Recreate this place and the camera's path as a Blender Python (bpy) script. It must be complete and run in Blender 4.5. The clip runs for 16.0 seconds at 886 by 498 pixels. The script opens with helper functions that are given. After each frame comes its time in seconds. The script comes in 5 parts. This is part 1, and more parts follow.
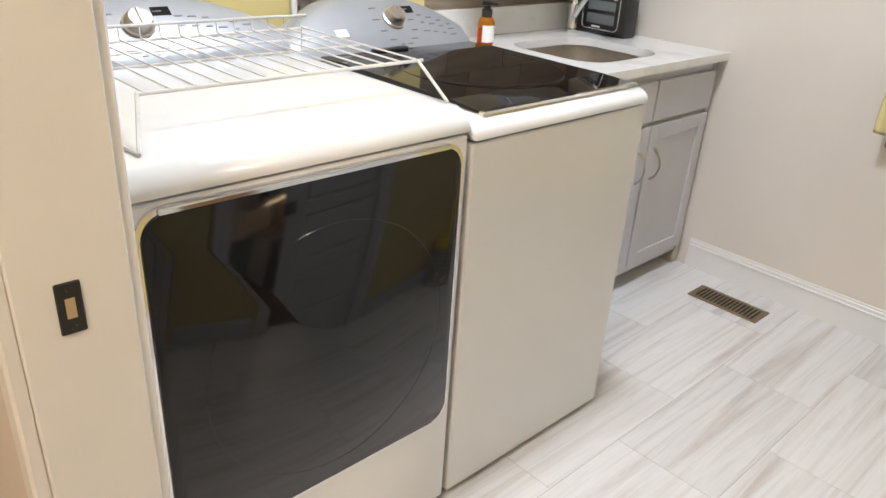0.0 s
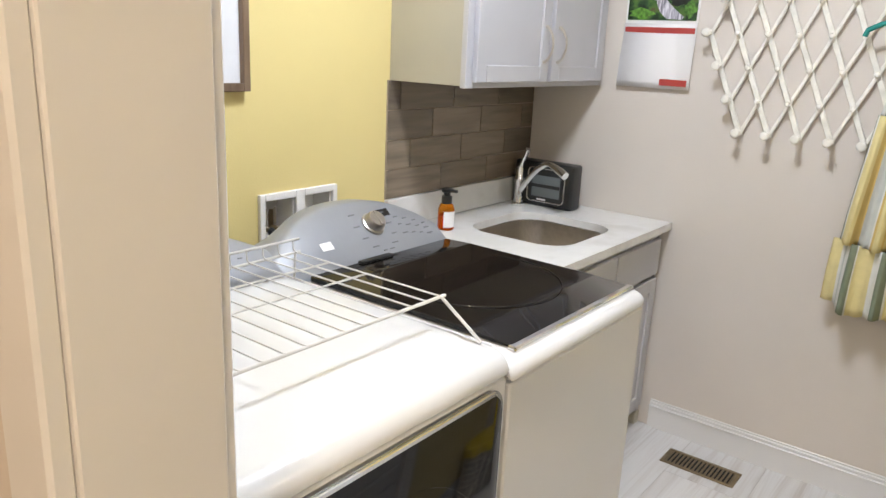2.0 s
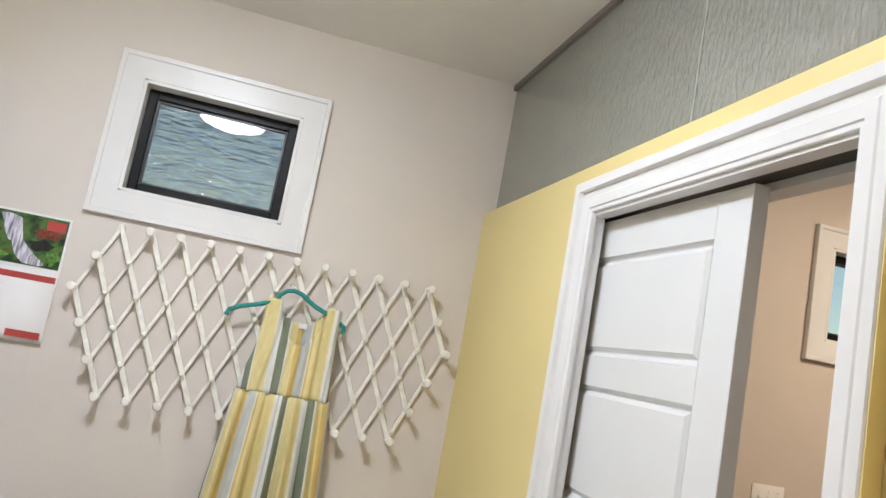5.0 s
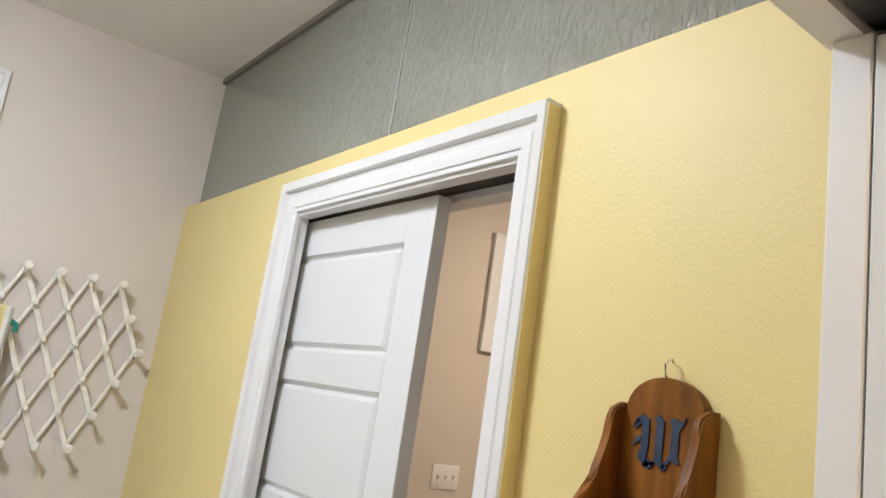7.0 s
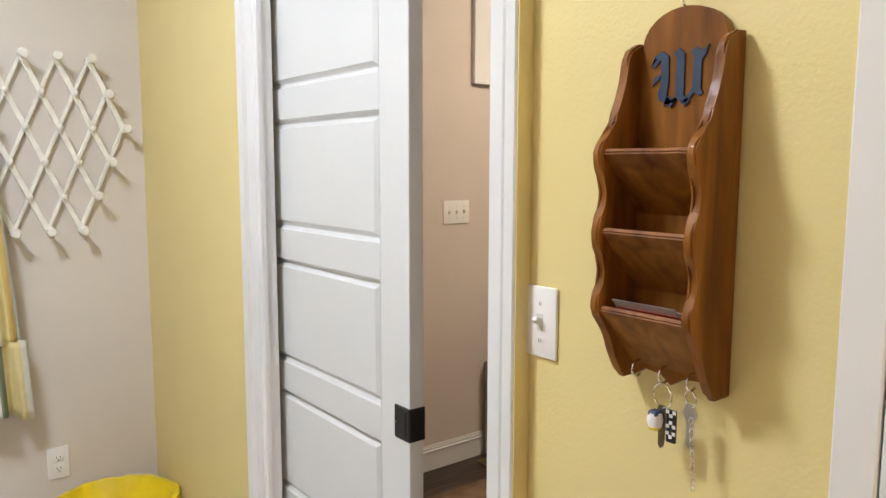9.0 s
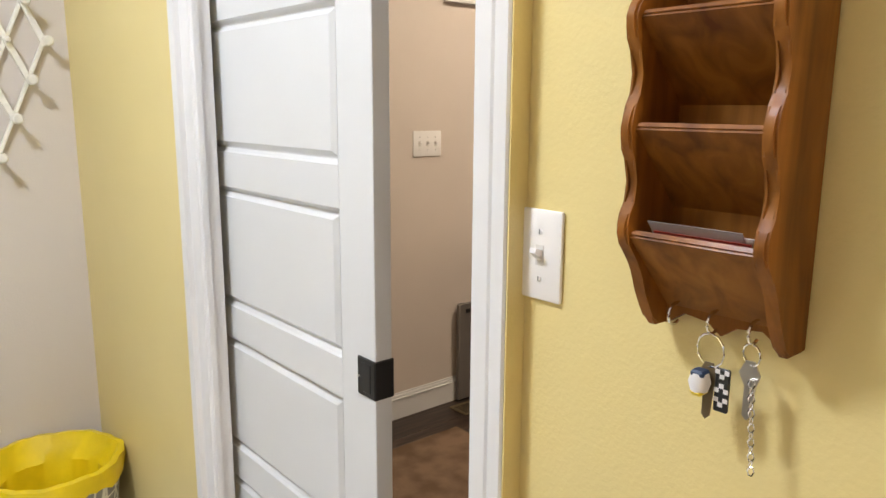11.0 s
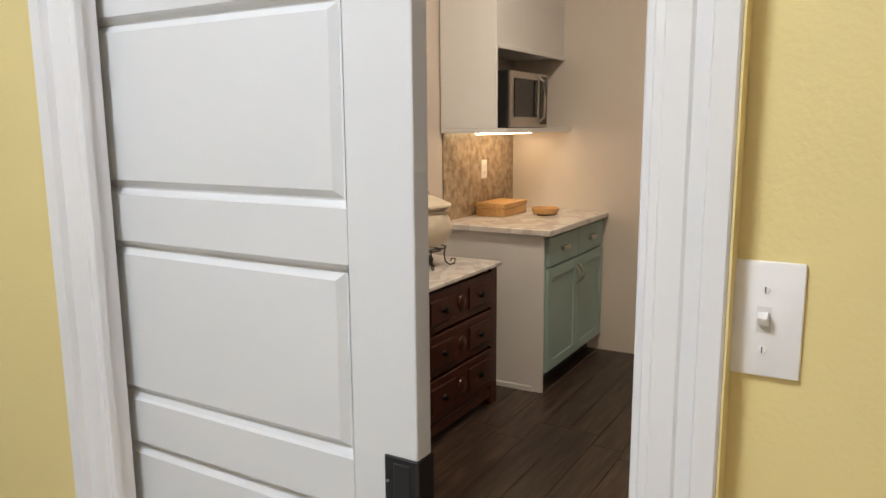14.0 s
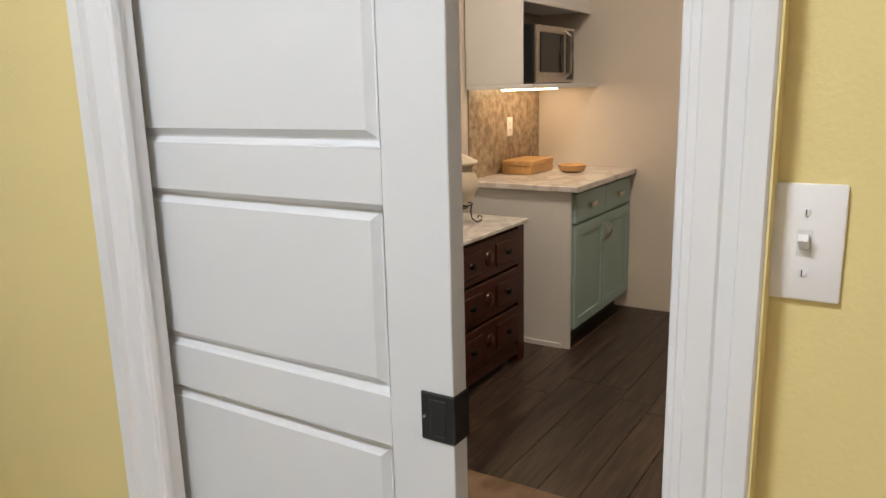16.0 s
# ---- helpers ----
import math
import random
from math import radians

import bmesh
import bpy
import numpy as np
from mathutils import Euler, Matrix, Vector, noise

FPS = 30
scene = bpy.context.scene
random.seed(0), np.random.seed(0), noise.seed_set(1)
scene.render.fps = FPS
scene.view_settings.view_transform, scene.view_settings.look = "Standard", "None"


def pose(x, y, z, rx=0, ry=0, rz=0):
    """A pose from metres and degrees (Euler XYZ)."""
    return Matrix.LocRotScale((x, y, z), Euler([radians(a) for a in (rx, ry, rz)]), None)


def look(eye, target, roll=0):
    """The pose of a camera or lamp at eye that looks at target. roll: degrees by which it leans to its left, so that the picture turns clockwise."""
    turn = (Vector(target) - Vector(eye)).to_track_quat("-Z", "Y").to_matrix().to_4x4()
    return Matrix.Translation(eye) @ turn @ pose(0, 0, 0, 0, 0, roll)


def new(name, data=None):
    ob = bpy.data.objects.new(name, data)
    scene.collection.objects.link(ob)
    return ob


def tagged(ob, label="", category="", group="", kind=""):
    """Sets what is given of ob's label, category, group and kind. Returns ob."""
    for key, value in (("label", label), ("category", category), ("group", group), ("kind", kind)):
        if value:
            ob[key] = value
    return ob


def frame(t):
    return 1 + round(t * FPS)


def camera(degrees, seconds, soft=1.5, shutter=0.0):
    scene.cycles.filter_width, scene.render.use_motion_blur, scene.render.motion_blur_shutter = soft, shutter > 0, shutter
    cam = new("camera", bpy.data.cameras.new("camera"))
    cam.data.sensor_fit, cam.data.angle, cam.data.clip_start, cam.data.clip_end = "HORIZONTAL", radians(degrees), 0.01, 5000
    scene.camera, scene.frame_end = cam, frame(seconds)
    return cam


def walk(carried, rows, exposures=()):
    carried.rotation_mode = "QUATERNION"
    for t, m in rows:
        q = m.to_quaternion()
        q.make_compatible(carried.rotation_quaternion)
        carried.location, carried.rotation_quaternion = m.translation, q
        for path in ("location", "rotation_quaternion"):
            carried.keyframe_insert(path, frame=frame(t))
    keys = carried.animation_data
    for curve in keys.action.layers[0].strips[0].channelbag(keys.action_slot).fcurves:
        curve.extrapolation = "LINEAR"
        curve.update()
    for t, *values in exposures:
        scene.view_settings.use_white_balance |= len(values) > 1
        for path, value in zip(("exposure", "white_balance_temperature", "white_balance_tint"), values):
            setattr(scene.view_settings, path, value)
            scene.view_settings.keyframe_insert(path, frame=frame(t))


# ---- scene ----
cam = camera(62.4, 16.0)
PATH = [
    (0, (0.16, 0.127, 1.358), (-1.136, 1.387, 0.501), 3.6),
    (0.5, (0.15, 0.127, 1.331), (-1.122, 1.354, 0.394), 3.7),
    (1, (0.106, 0.126, 1.374), (-1.176, 1.363, 0.465), 3.3),
    (1.5, (-0.016, 0.096, 1.45), (-1.285, 1.455, 0.711), 2.6),
    (2, (-0.154, 0.047, 1.537), (-1.325, 1.578, 1.003), 2.8),
    (2.5, (-0.238, 0.094, 1.574), (-1.288, 1.753, 1.198), 3.9),
    (3, (-0.306, 0.141, 1.629), (-1.225, 1.907, 1.445), 4.6),
    (3.5, (-0.360, 0.145, 1.646), (-1.065, 2.015, 1.575), 6.3),
    (4, (-0.430, 0.104, 1.655), (-0.720, 2.083, 1.697), 7.9),
    (4.5, (-0.468, 0.116, 1.629), (-0.387, 2.108, 1.800), 9.3),
    (5, (-0.516, 0.106, 1.632), (-0.055, 2.032, 1.912), 10.5),
    (5.2, (-0.512, 0.101, 1.637), (0.053, 1.995, 1.950), 10.6),
    (7.5, (-0.542, 0.028, 1.603), (0.719, 1.54, 1.954), 7.0),
    (8, (-0.515, 0.053, 1.566), (0.754, 1.594, 1.679), 3.8),
    (8.5, (-0.507, 0.067, 1.537), (0.742, 1.627, 1.474), 1.8),
    (9, (-0.504, 0.089, 1.507), (0.719, 1.655, 1.279), 0.1),
    (11.5, (-0.334, 0.389, 1.441), (0.963, 1.86, 1.047), 0.3),
    (12, (-0.331, 0.522, 1.446), (1.031, 1.934, 1.059), 0.7),
    (12.5, (-0.345, 0.65, 1.438), (1.088, 1.991, 1.051), -0.1),
    (13, (-0.388, 0.729, 1.452), (1.189, 1.901, 1.083), -0.5),
    (13.5, (-0.419, 0.773, 1.449), (1.263, 1.805, 1.126), -0.1),
    (14, (-0.431, 0.781, 1.45), (1.268, 1.782, 1.116), -0.4),
    (14.5, (-0.426, 0.784, 1.444), (1.261, 1.798, 1.092), -0.5),
    (15, (-0.443, 0.793, 1.442), (1.244, 1.802, 1.072), -0.5),
    (15.5, (-0.442, 0.791, 1.428), (1.224, 1.825, 1.034), -0.9),
    (16, (-0.448, 0.786, 1.417), (1.199, 1.835, 0.989), -1.4),
]
walk(cam, [(t, look(eye, target, roll)) for t, eye, target, roll in PATH], exposures=[(0.0, 1.42), (1.0, 1.42), (2.0, 1.2), (3.5, 1.06), (5.0, 1.02), (7.5, 1.0), (9.0, 1.2), (11.5, 1.35), (12.5, 1.1), (14.0, 1.0), (16.0, 1.0)])

# ---- world, light and exposure ----
world = bpy.data.worlds.new("world")
scene.world = world
world.use_nodes = True
wn = world.node_tree.nodes
sky = wn.new("ShaderNodeTexSky")
sky.sky_type, sky.sun_disc = "NISHITA", False
sky.sun_elevation, sky.sun_rotation = radians(12), radians(200)
world.node_tree.links.new(sky.outputs[0], wn["Background"].inputs[0])
wn["Background"].inputs[1].default_value = 0.07


LAUNDRY_LIGHT = 52.0
HALL_LIGHT = 56.0
KITCHEN_LIGHT = 54.0

# ---- materials ----
def mat(name, rgb, rough=0.5, metal=0.0, var=0.05, scale=6.0, bump=0.0, bscale=150.0, coat=0.0, rand=0.0, stretch=(1, 1, 1), spec=0.5):
    m = bpy.data.materials.new(name)
    m.use_nodes = True
    n, l = m.node_tree.nodes, m.node_tree.links
    b = n["Principled BSDF"]
    b.inputs["Roughness"].default_value = rough
    b.inputs["Metallic"].default_value = metal
    b.inputs["Coat Weight"].default_value = coat
    b.inputs["Coat Roughness"].default_value = 0.08
    b.inputs["Specular IOR Level"].default_value = spec
    tc = n.new("ShaderNodeTexCoord")
    mp = n.new("ShaderNodeMapping")
    mp.inputs["Scale"].default_value = stretch
    l.new(tc.outputs["Object"], mp.inputs[0])
    t = n.new("ShaderNodeTexNoise")
    t.inputs["Scale"].default_value, t.inputs["Detail"].default_value = scale, 6
    l.new(mp.outputs[0], t.inputs["Vector"])
    r = n.new("ShaderNodeValToRGB")
    r.color_ramp.elements[0].position, r.color_ramp.elements[1].position = 0.3, 0.7
    r.color_ramp.elements[0].color = (*[max(0, c * (1 - var)) for c in rgb], 1)
    r.color_ramp.elements[1].color = (*[min(1, c * (1 + var)) for c in rgb], 1)
    l.new(t.outputs[0], r.inputs[0])
    out = r.outputs[0]
    if rand:
        oi = n.new("ShaderNodeObjectInfo")
        h = n.new("ShaderNodeHueSaturation")
        mr = n.new("ShaderNodeMapRange")
        mr.inputs["To Min"].default_value, mr.inputs["To Max"].default_value = 1 - rand, 1 + rand
        l.new(oi.outputs["Random"], mr.inputs[0])
        l.new(mr.outputs[0], h.inputs["Value"])
        l.new(out, h.inputs["Color"])
        out = h.outputs[0]
    l.new(out, b.inputs["Base Color"])
    if bump:
        t2 = n.new("ShaderNodeTexNoise")
        t2.inputs["Scale"].default_value, t2.inputs["Detail"].default_value = bscale, 3
        l.new(mp.outputs[0], t2.inputs["Vector"])
        bp = n.new("ShaderNodeBump")
        bp.inputs["Strength"].default_value, bp.inputs["Distance"].default_value = bump, 0.002
        l.new(t2.outputs[0], bp.inputs["Height"])
        l.new(bp.outputs[0], b.inputs["Normal"])
    return m


def ramp_mat(name, stops, rough, scale, stretch, detail=8.0, distort=0.0, rand=0.0, bump=0.0, shift=True, coat=0.0, power=0.5):
    """Streaked or veined surfaces: wood, stone, veined tile."""
    m = mat(name, stops[0][1], rough, coat=coat)
    n, l = m.node_tree.nodes, m.node_tree.links
    b = n["Principled BSDF"]
    tc = n.new("ShaderNodeTexCoord")
    mp = n.new("ShaderNodeMapping")
    mp.inputs["Scale"].default_value = stretch
    if shift:
        oi = n.new("ShaderNodeObjectInfo")
        mu = n.new("ShaderNodeVectorMath")
        mu.operation = "SCALE"
        mu.inputs[0].default_value = (7.3, 11.7, 5.1)
        l.new(oi.outputs["Random"], mu.inputs["Scale"])
        l.new(mu.outputs[0], mp.inputs["Location"])
    l.new(tc.outputs["Object"], mp.inputs[0])
    t = n.new("ShaderNodeTexNoise")
    t.inputs["Scale"].default_value, t.inputs["Detail"].default_value = scale, detail
    t.inputs["Roughness"].default_value, t.inputs["Distortion"].default_value = power, distort
    l.new(mp.outputs[0], t.inputs["Vector"])
    r = n.new("ShaderNodeValToRGB")
    el = r.color_ramp.elements
    while len(el) < len(stops):
        el.new(0.5)
    for e, (p, c) in zip(el, stops):
        e.position, e.color = p, (*c, 1)
    l.new(t.outputs[0], r.inputs[0])
    out = r.outputs[0]
    if rand:
        oi2 = n.new("ShaderNodeObjectInfo")
        h = n.new("ShaderNodeHueSaturation")
        mr = n.new("ShaderNodeMapRange")
        mr.inputs["To Min"].default_value, mr.inputs["To Max"].default_value = 1 - rand, 1 + rand
        l.new(oi2.outputs["Random"], mr.inputs[0])
        l.new(mr.outputs[0], h.inputs["Value"])
        l.new(out, h.inputs["Color"])
        out = h.outputs[0]
    l.new(out, b.inputs["Base Color"])
    if bump:
        bp = n.new("ShaderNodeBump")
        bp.inputs["Strength"].default_value, bp.inputs["Distance"].default_value = bump, 0.002
        l.new(t.outputs[0], bp.inputs["Height"])
        l.new(bp.outputs[0], b.inputs["Normal"])
    return m


def glass(name, rgb, rough, bump=0.0, scale=20.0, stretch=(1, 1, 1), ior=1.45, dist=0.01):
    m = mat(name, rgb, rough)
    n, l = m.node_tree.nodes, m.node_tree.links
    b = n["Principled BSDF"]
    for lk in list(b.inputs["Base Color"].links):
        l.remove(lk)
    b.inputs["Base Color"].default_value = (*rgb, 1)
    b.inputs["Transmission Weight"].default_value = 1
    b.inputs["IOR"].default_value = ior
    if bump:
        tc = n.new("ShaderNodeTexCoord")
        mp = n.new("ShaderNodeMapping")
        mp.inputs["Scale"].default_value = stretch
        l.new(tc.outputs["Object"], mp.inputs[0])
        t = n.new("ShaderNodeTexNoise")
        t.inputs["Scale"].default_value, t.inputs["Detail"].default_value = scale, 2
        l.new(mp.outputs[0], t.inputs["Vector"])
        bp = n.new("ShaderNodeBump")
        bp.inputs["Strength"].default_value, bp.inputs["Distance"].default_value = bump, dist
        l.new(t.outputs[0], bp.inputs["Height"])
        l.new(bp.outputs[0], b.inputs["Normal"])
    return m


def glow(name, rgb, strength):
    m = mat(name, (0.9, 0.9, 0.9), 0.4)
    b = m.node_tree.nodes["Principled BSDF"]
    b.inputs["Emission Color"].default_value = (*rgb, 1)
    b.inputs["Emission Strength"].default_value = strength
    return m


YELLOW = mat("yellow_paint", (0.74, 0.61, 0.275), 0.5, var=0.03, scale=2, bump=0.26, bscale=170)
GREIGE = mat("greige_paint", (0.66, 0.60, 0.54), 0.6, var=0.025, scale=2, bump=0.26, bscale=180)
TAUPE = mat("taupe_paint", (0.62, 0.545, 0.48), 0.6, var=0.03, scale=2, bump=0.3, bscale=130)
CEIL = mat("ceiling_paint", (0.78, 0.76, 0.72), 0.8, var=0.03, scale=3, bump=0.5, bscale=60)
TRIM = mat("white_trim_paint", (0.73, 0.72, 0.71), 0.32, var=0.02, scale=4, bump=0.05, bscale=60)
DOORW = mat("white_door_paint", (0.69, 0.69, 0.685), 0.30, var=0.015, scale=5, bump=0.06, bscale=90)
CABGREY = mat("grey_cabinet_paint", (0.50, 0.495, 0.52), 0.38, var=0.03, scale=5, bump=0.08, bscale=60)
# greige carrying light bounced off the yellow wall in its colour
CABSIDE = mat("greige_with_yellow_bounce", (0.46, 0.43, 0.35), 0.4, var=0.03, scale=5)
ENAMEL = mat("white_enamel", (0.66, 0.655, 0.645), 0.22, var=0.012, scale=3, coat=0.4)
SILVERP = mat("silver_plastic", (0.32, 0.33, 0.355), 0.40, metal=0.45, var=0.02, scale=30)
BLACKG = mat("black_glass", (0.006, 0.006, 0.007), 0.06, var=0.05, spec=0.40)
BROWNG = mat("smoked_glass", (0.008, 0.006, 0.005), 0.04, var=0.1, spec=0.22)
CHROME = mat("chrome", (0.80, 0.80, 0.80), 0.08, metal=1.0, var=0.02)
NICKEL = mat("brushed_nickel", (0.58, 0.54, 0.48), 0.28, metal=1.0, var=0.05, scale=90)
STEEL = mat("stainless_steel", (0.50, 0.46, 0.41), 0.30, metal=1.0, var=0.08, scale=40, stretch=(1, 12, 1))
BLACKM = mat("matt_black_metal", (0.012, 0.012, 0.012), 0.38, var=0.1, scale=20)
DARK = mat("dark_void", (0.01, 0.01, 0.01), 0.9)
BLACKP = mat("black_plastic", (0.015, 0.015, 0.015), 0.35, var=0.1)
WIREW = mat("white_vinyl_wire", (0.56, 0.545, 0.515), 0.35, var=0.04, scale=20)
PLATE = mat("white_switch_plastic", (0.82, 0.80, 0.78), 0.28, var=0.01)
BRONZE = mat("dark_bronze", (0.005, 0.005, 0.005), 0.4, metal=0.0, var=0.2, scale=30, spec=0.2)
BRASSV = mat("antique_brass", (0.20, 0.15, 0.085), 0.42, metal=0.6, var=0.15, scale=25)
QUARTZ = ramp_mat("white_quartz", [(0.3, (0.70, 0.69, 0.66)), (0.55, (0.76, 0.75, 0.73)), (0.7, (0.66, 0.64, 0.61))], 0.22, 5, (1, 1, 1), distort=0.6, shift=False)
MARBLE = ramp_mat("grey_veined_marble", [(0.35, (0.70, 0.67, 0.63)), (0.5, (0.54, 0.50, 0.47)), (0.55, (0.70, 0.67, 0.64))], 0.2, 4, (1, 1, 1), distort=1.2, shift=False)
FTILE = ramp_mat("grey_striped_tile", [(0.28, (0.419, 0.375, 0.350)), (0.43, (0.570, 0.551, 0.541)), (0.54, (0.648, 0.643, 0.643)), (0.62, (0.575, 0.551, 0.541)), (0.74, (0.419, 0.380, 0.356))], 0.34, 2.1, (9.0, 0.36, 1), detail=9.0, distort=0.7, rand=0.06, bump=0.03, power=0.66)
GROUT = mat("grey_grout", (0.42, 0.40, 0.385), 0.8, scale=30)
BTILE = ramp_mat("taupe_glass_tile", [(0.3, (0.132, 0.102, 0.074)), (0.7, (0.235, 0.188, 0.138))], 0.3, 3, (1, 1.2, 12), distort=0.4, rand=0.34)
BGROUT = mat("taupe_grout", (0.38, 0.31, 0.245), 0.8, scale=40)
PLANK = ramp_mat("dark_wood_plank", [(0.3, (0.016, 0.010, 0.007)), (0.5, (0.042, 0.026, 0.018)), (0.7, (0.080, 0.050, 0.034))], 0.38, 3, (1.2, 14, 1), distort=0.8, rand=0.25, bump=0.1)
CHERRY = ramp_mat("dark_cherry_wood", [(0.3, (0.026, 0.006, 0.003)), (0.7, (0.065, 0.016, 0.008))], 0.3, 4, (14, 14, 1.2), distort=0.5, shift=False)
PINE = ramp_mat("stained_pine", [(0.25, (0.10, 0.031, 0.004)), (0.5, (0.215, 0.078, 0.011)), (0.75, (0.32, 0.130, 0.022))], 0.5, 3, (10, 10, 1.2), distort=0.9, shift=False, bump=0.06, coat=0.04)
PINE.node_tree.nodes["Principled BSDF"].inputs["Specular IOR Level"].default_value = 0.2
CHERRY.node_tree.nodes["Principled BSDF"].inputs["Specular IOR Level"].default_value = 0.3
OLIVEW = ramp_mat("grey_brown_frame_wood", [(0.3, (0.12, 0.075, 0.045)), (0.7, (0.23, 0.155, 0.10))], 0.5, 4, (8, 8, 1), shift=False)
LIGHTW = ramp_mat("light_wood", [(0.3, (0.50, 0.28, 0.10)), (0.7, (0.62, 0.38, 0.16))], 0.4, 5, (2, 12, 12), shift=False)
PEGW = mat("whitewashed_wood", (0.82, 0.79, 0.72), 0.5, var=0.12, scale=25, stretch=(1, 1, 1), bump=0.2, bscale=120)
TEAL = mat("teal_hanger_velvet", (0.02, 0.24, 0.21), 0.75, var=0.1, scale=60)
TEALCAB = mat("pale_teal_cabinet_paint", (0.30, 0.42, 0.40), 0.4, var=0.03)
CREAM = mat("cream_glaze", (0.62, 0.54, 0.42), 0.3, var=0.05, scale=20, bump=0.5, bscale=70)
PAPER = mat("white_paper", (0.80, 0.78, 0.77), 0.6, var=0.01)
INK = mat("dark_print", (0.08, 0.08, 0.075), 0.6)
REDP = mat("red_print", (0.42, 0.05, 0.04), 0.55)
GREENP = mat("green_print", (0.22, 0.42, 0.08), 0.6)
TANP = mat("tan_mat_board", (0.40, 0.30, 0.19), 0.7)
ORANGE = glass("orange_soap", (0.95, 0.32, 0.02), 0.05, ior=1.33)
BAG = mat("yellow_plastic_bag", (0.75, 0.56, 0.01), 0.3, var=0.08, scale=14, bump=0.8, bscale=22)
NAVY = mat("dark_navy", (0.018, 0.038, 0.085), 0.5, var=0.25, scale=50)
GREYP = mat("grey_panel", (0.16, 0.14, 0.125), 0.5, var=0.06)
MOSAIC = ramp_mat("tan_stone_mosaic", [(0.35, (0.20, 0.14, 0.09)), (0.65, (0.42, 0.32, 0.22))], 0.35, 26, (1, 1, 1), shift=False)
MATM = ramp_mat("brown_floor_mat", [(0.35, (0.13, 0.075, 0.04)), (0.6, (0.22, 0.14, 0.085))], 0.7, 9, (1, 1, 1), shift=False, bump=0.3)
RAIN = glass("rain_glass", (0.60, 0.61, 0.55), 0.07, 1.0, 90, (1, 1, 0.30), dist=0.016)
RAIN.node_tree.nodes["Principled BSDF"].inputs["Transmission Weight"].default_value = 0.62
WAVEG = glass("rippled_window_glass", (0.60, 0.63, 0.63), 0.12, 1.0, 6, (1.2, 1, 6.0), dist=0.07)
CLEAR = glass("clear_glass", (0.95, 0.97, 0.96), 0.0)
DOME = glow("lit_dome_glass", (0.875, 0.94, 1.06), LAUNDRY_LIGHT)
LEDS = glow("lit_strip", (1.0, 0.72, 0.42), 14.0)


def dress_stripes():
    m = mat("striped_cotton", (0.7, 0.6, 0.3), 0.85, bump=0.35, bscale=500)
    n, l = m.node_tree.nodes, m.node_tree.links
    tc = n.new("ShaderNodeTexCoord")
    uvx = n.new("ShaderNodeSeparateXYZ")
    l.new(tc.outputs["UV"], uvx.inputs[0])
    mul = n.new("ShaderNodeMath")
    mul.operation = "FRACT"
    l.new(uvx.outputs[0], mul.inputs[0])
    r = n.new("ShaderNodeValToRGB")
    r.color_ramp.interpolation = "CONSTANT"
    yl, wh, gn, gy, gd = (0.80, 0.68, 0.33), (0.80, 0.79, 0.75), (0.21, 0.24, 0.165), (0.58, 0.60, 0.57), (0.70, 0.50, 0.17)
    stops = [(0.0, yl), (0.17, wh), (0.245, gn), (0.335, wh), (0.355, yl), (0.44, gd), (0.50, gy), (0.60, wh), (0.615, gd), (0.64, yl), (0.70, gd), (0.712, yl), (0.83, wh), (0.865, gy), (0.885, wh), (0.92, gn), (0.985, wh)]
    el = r.color_ramp.elements
    while len(el) < len(stops):
        el.new(0.5)
    for e, (p, c) in zip(el, stops):
        e.position, e.color = p, (*c, 1)
    l.new(mul.outputs[0], r.inputs[0])
    t = n.new("ShaderNodeTexNoise")
    t.inputs["Scale"].default_value = 9
    mx = n.new("ShaderNodeMixRGB")
    mx.blend_type = "MULTIPLY"
    mx.inputs[0].default_value = 0.25
    l.new(r.outputs[0], mx.inputs[1])
    l.new(t.outputs[0], mx.inputs[2])
    l.new(mx.outputs[0], n["Principled BSDF"].inputs["Base Color"])
    return m


STRIPES = dress_stripes()


# ---- mesh helpers ----
def box(bm, x0, x1, y0, y1, z0, z1, bevel=0.0, seg=1):
    vs = [bm.verts.new(p) for p in ((x0, y0, z0), (x1, y0, z0), (x1, y1, z0), (x0, y1, z0), (x0, y0, z1), (x1, y0, z1), (x1, y1, z1), (x0, y1, z1))]
    fs = [bm.faces.new([vs[i] for i in f]) for f in ((3, 2, 1, 0), (4, 5, 6, 7), (0, 1, 5, 4), (1, 2, 6, 5), (2, 3, 7, 6), (3, 0, 4, 7))]
    if bevel:
        es = list({e for f in fs for e in f.edges})
        bmesh.ops.bevel(bm, geom=es, offset=bevel, segments=seg, profile=0.5, affect="EDGES")
    return bm


def boxes(*specs, bevel=0.0):
    bm = bmesh.new()
    for s in specs:
        box(bm, *s, bevel=bevel)
    return bm


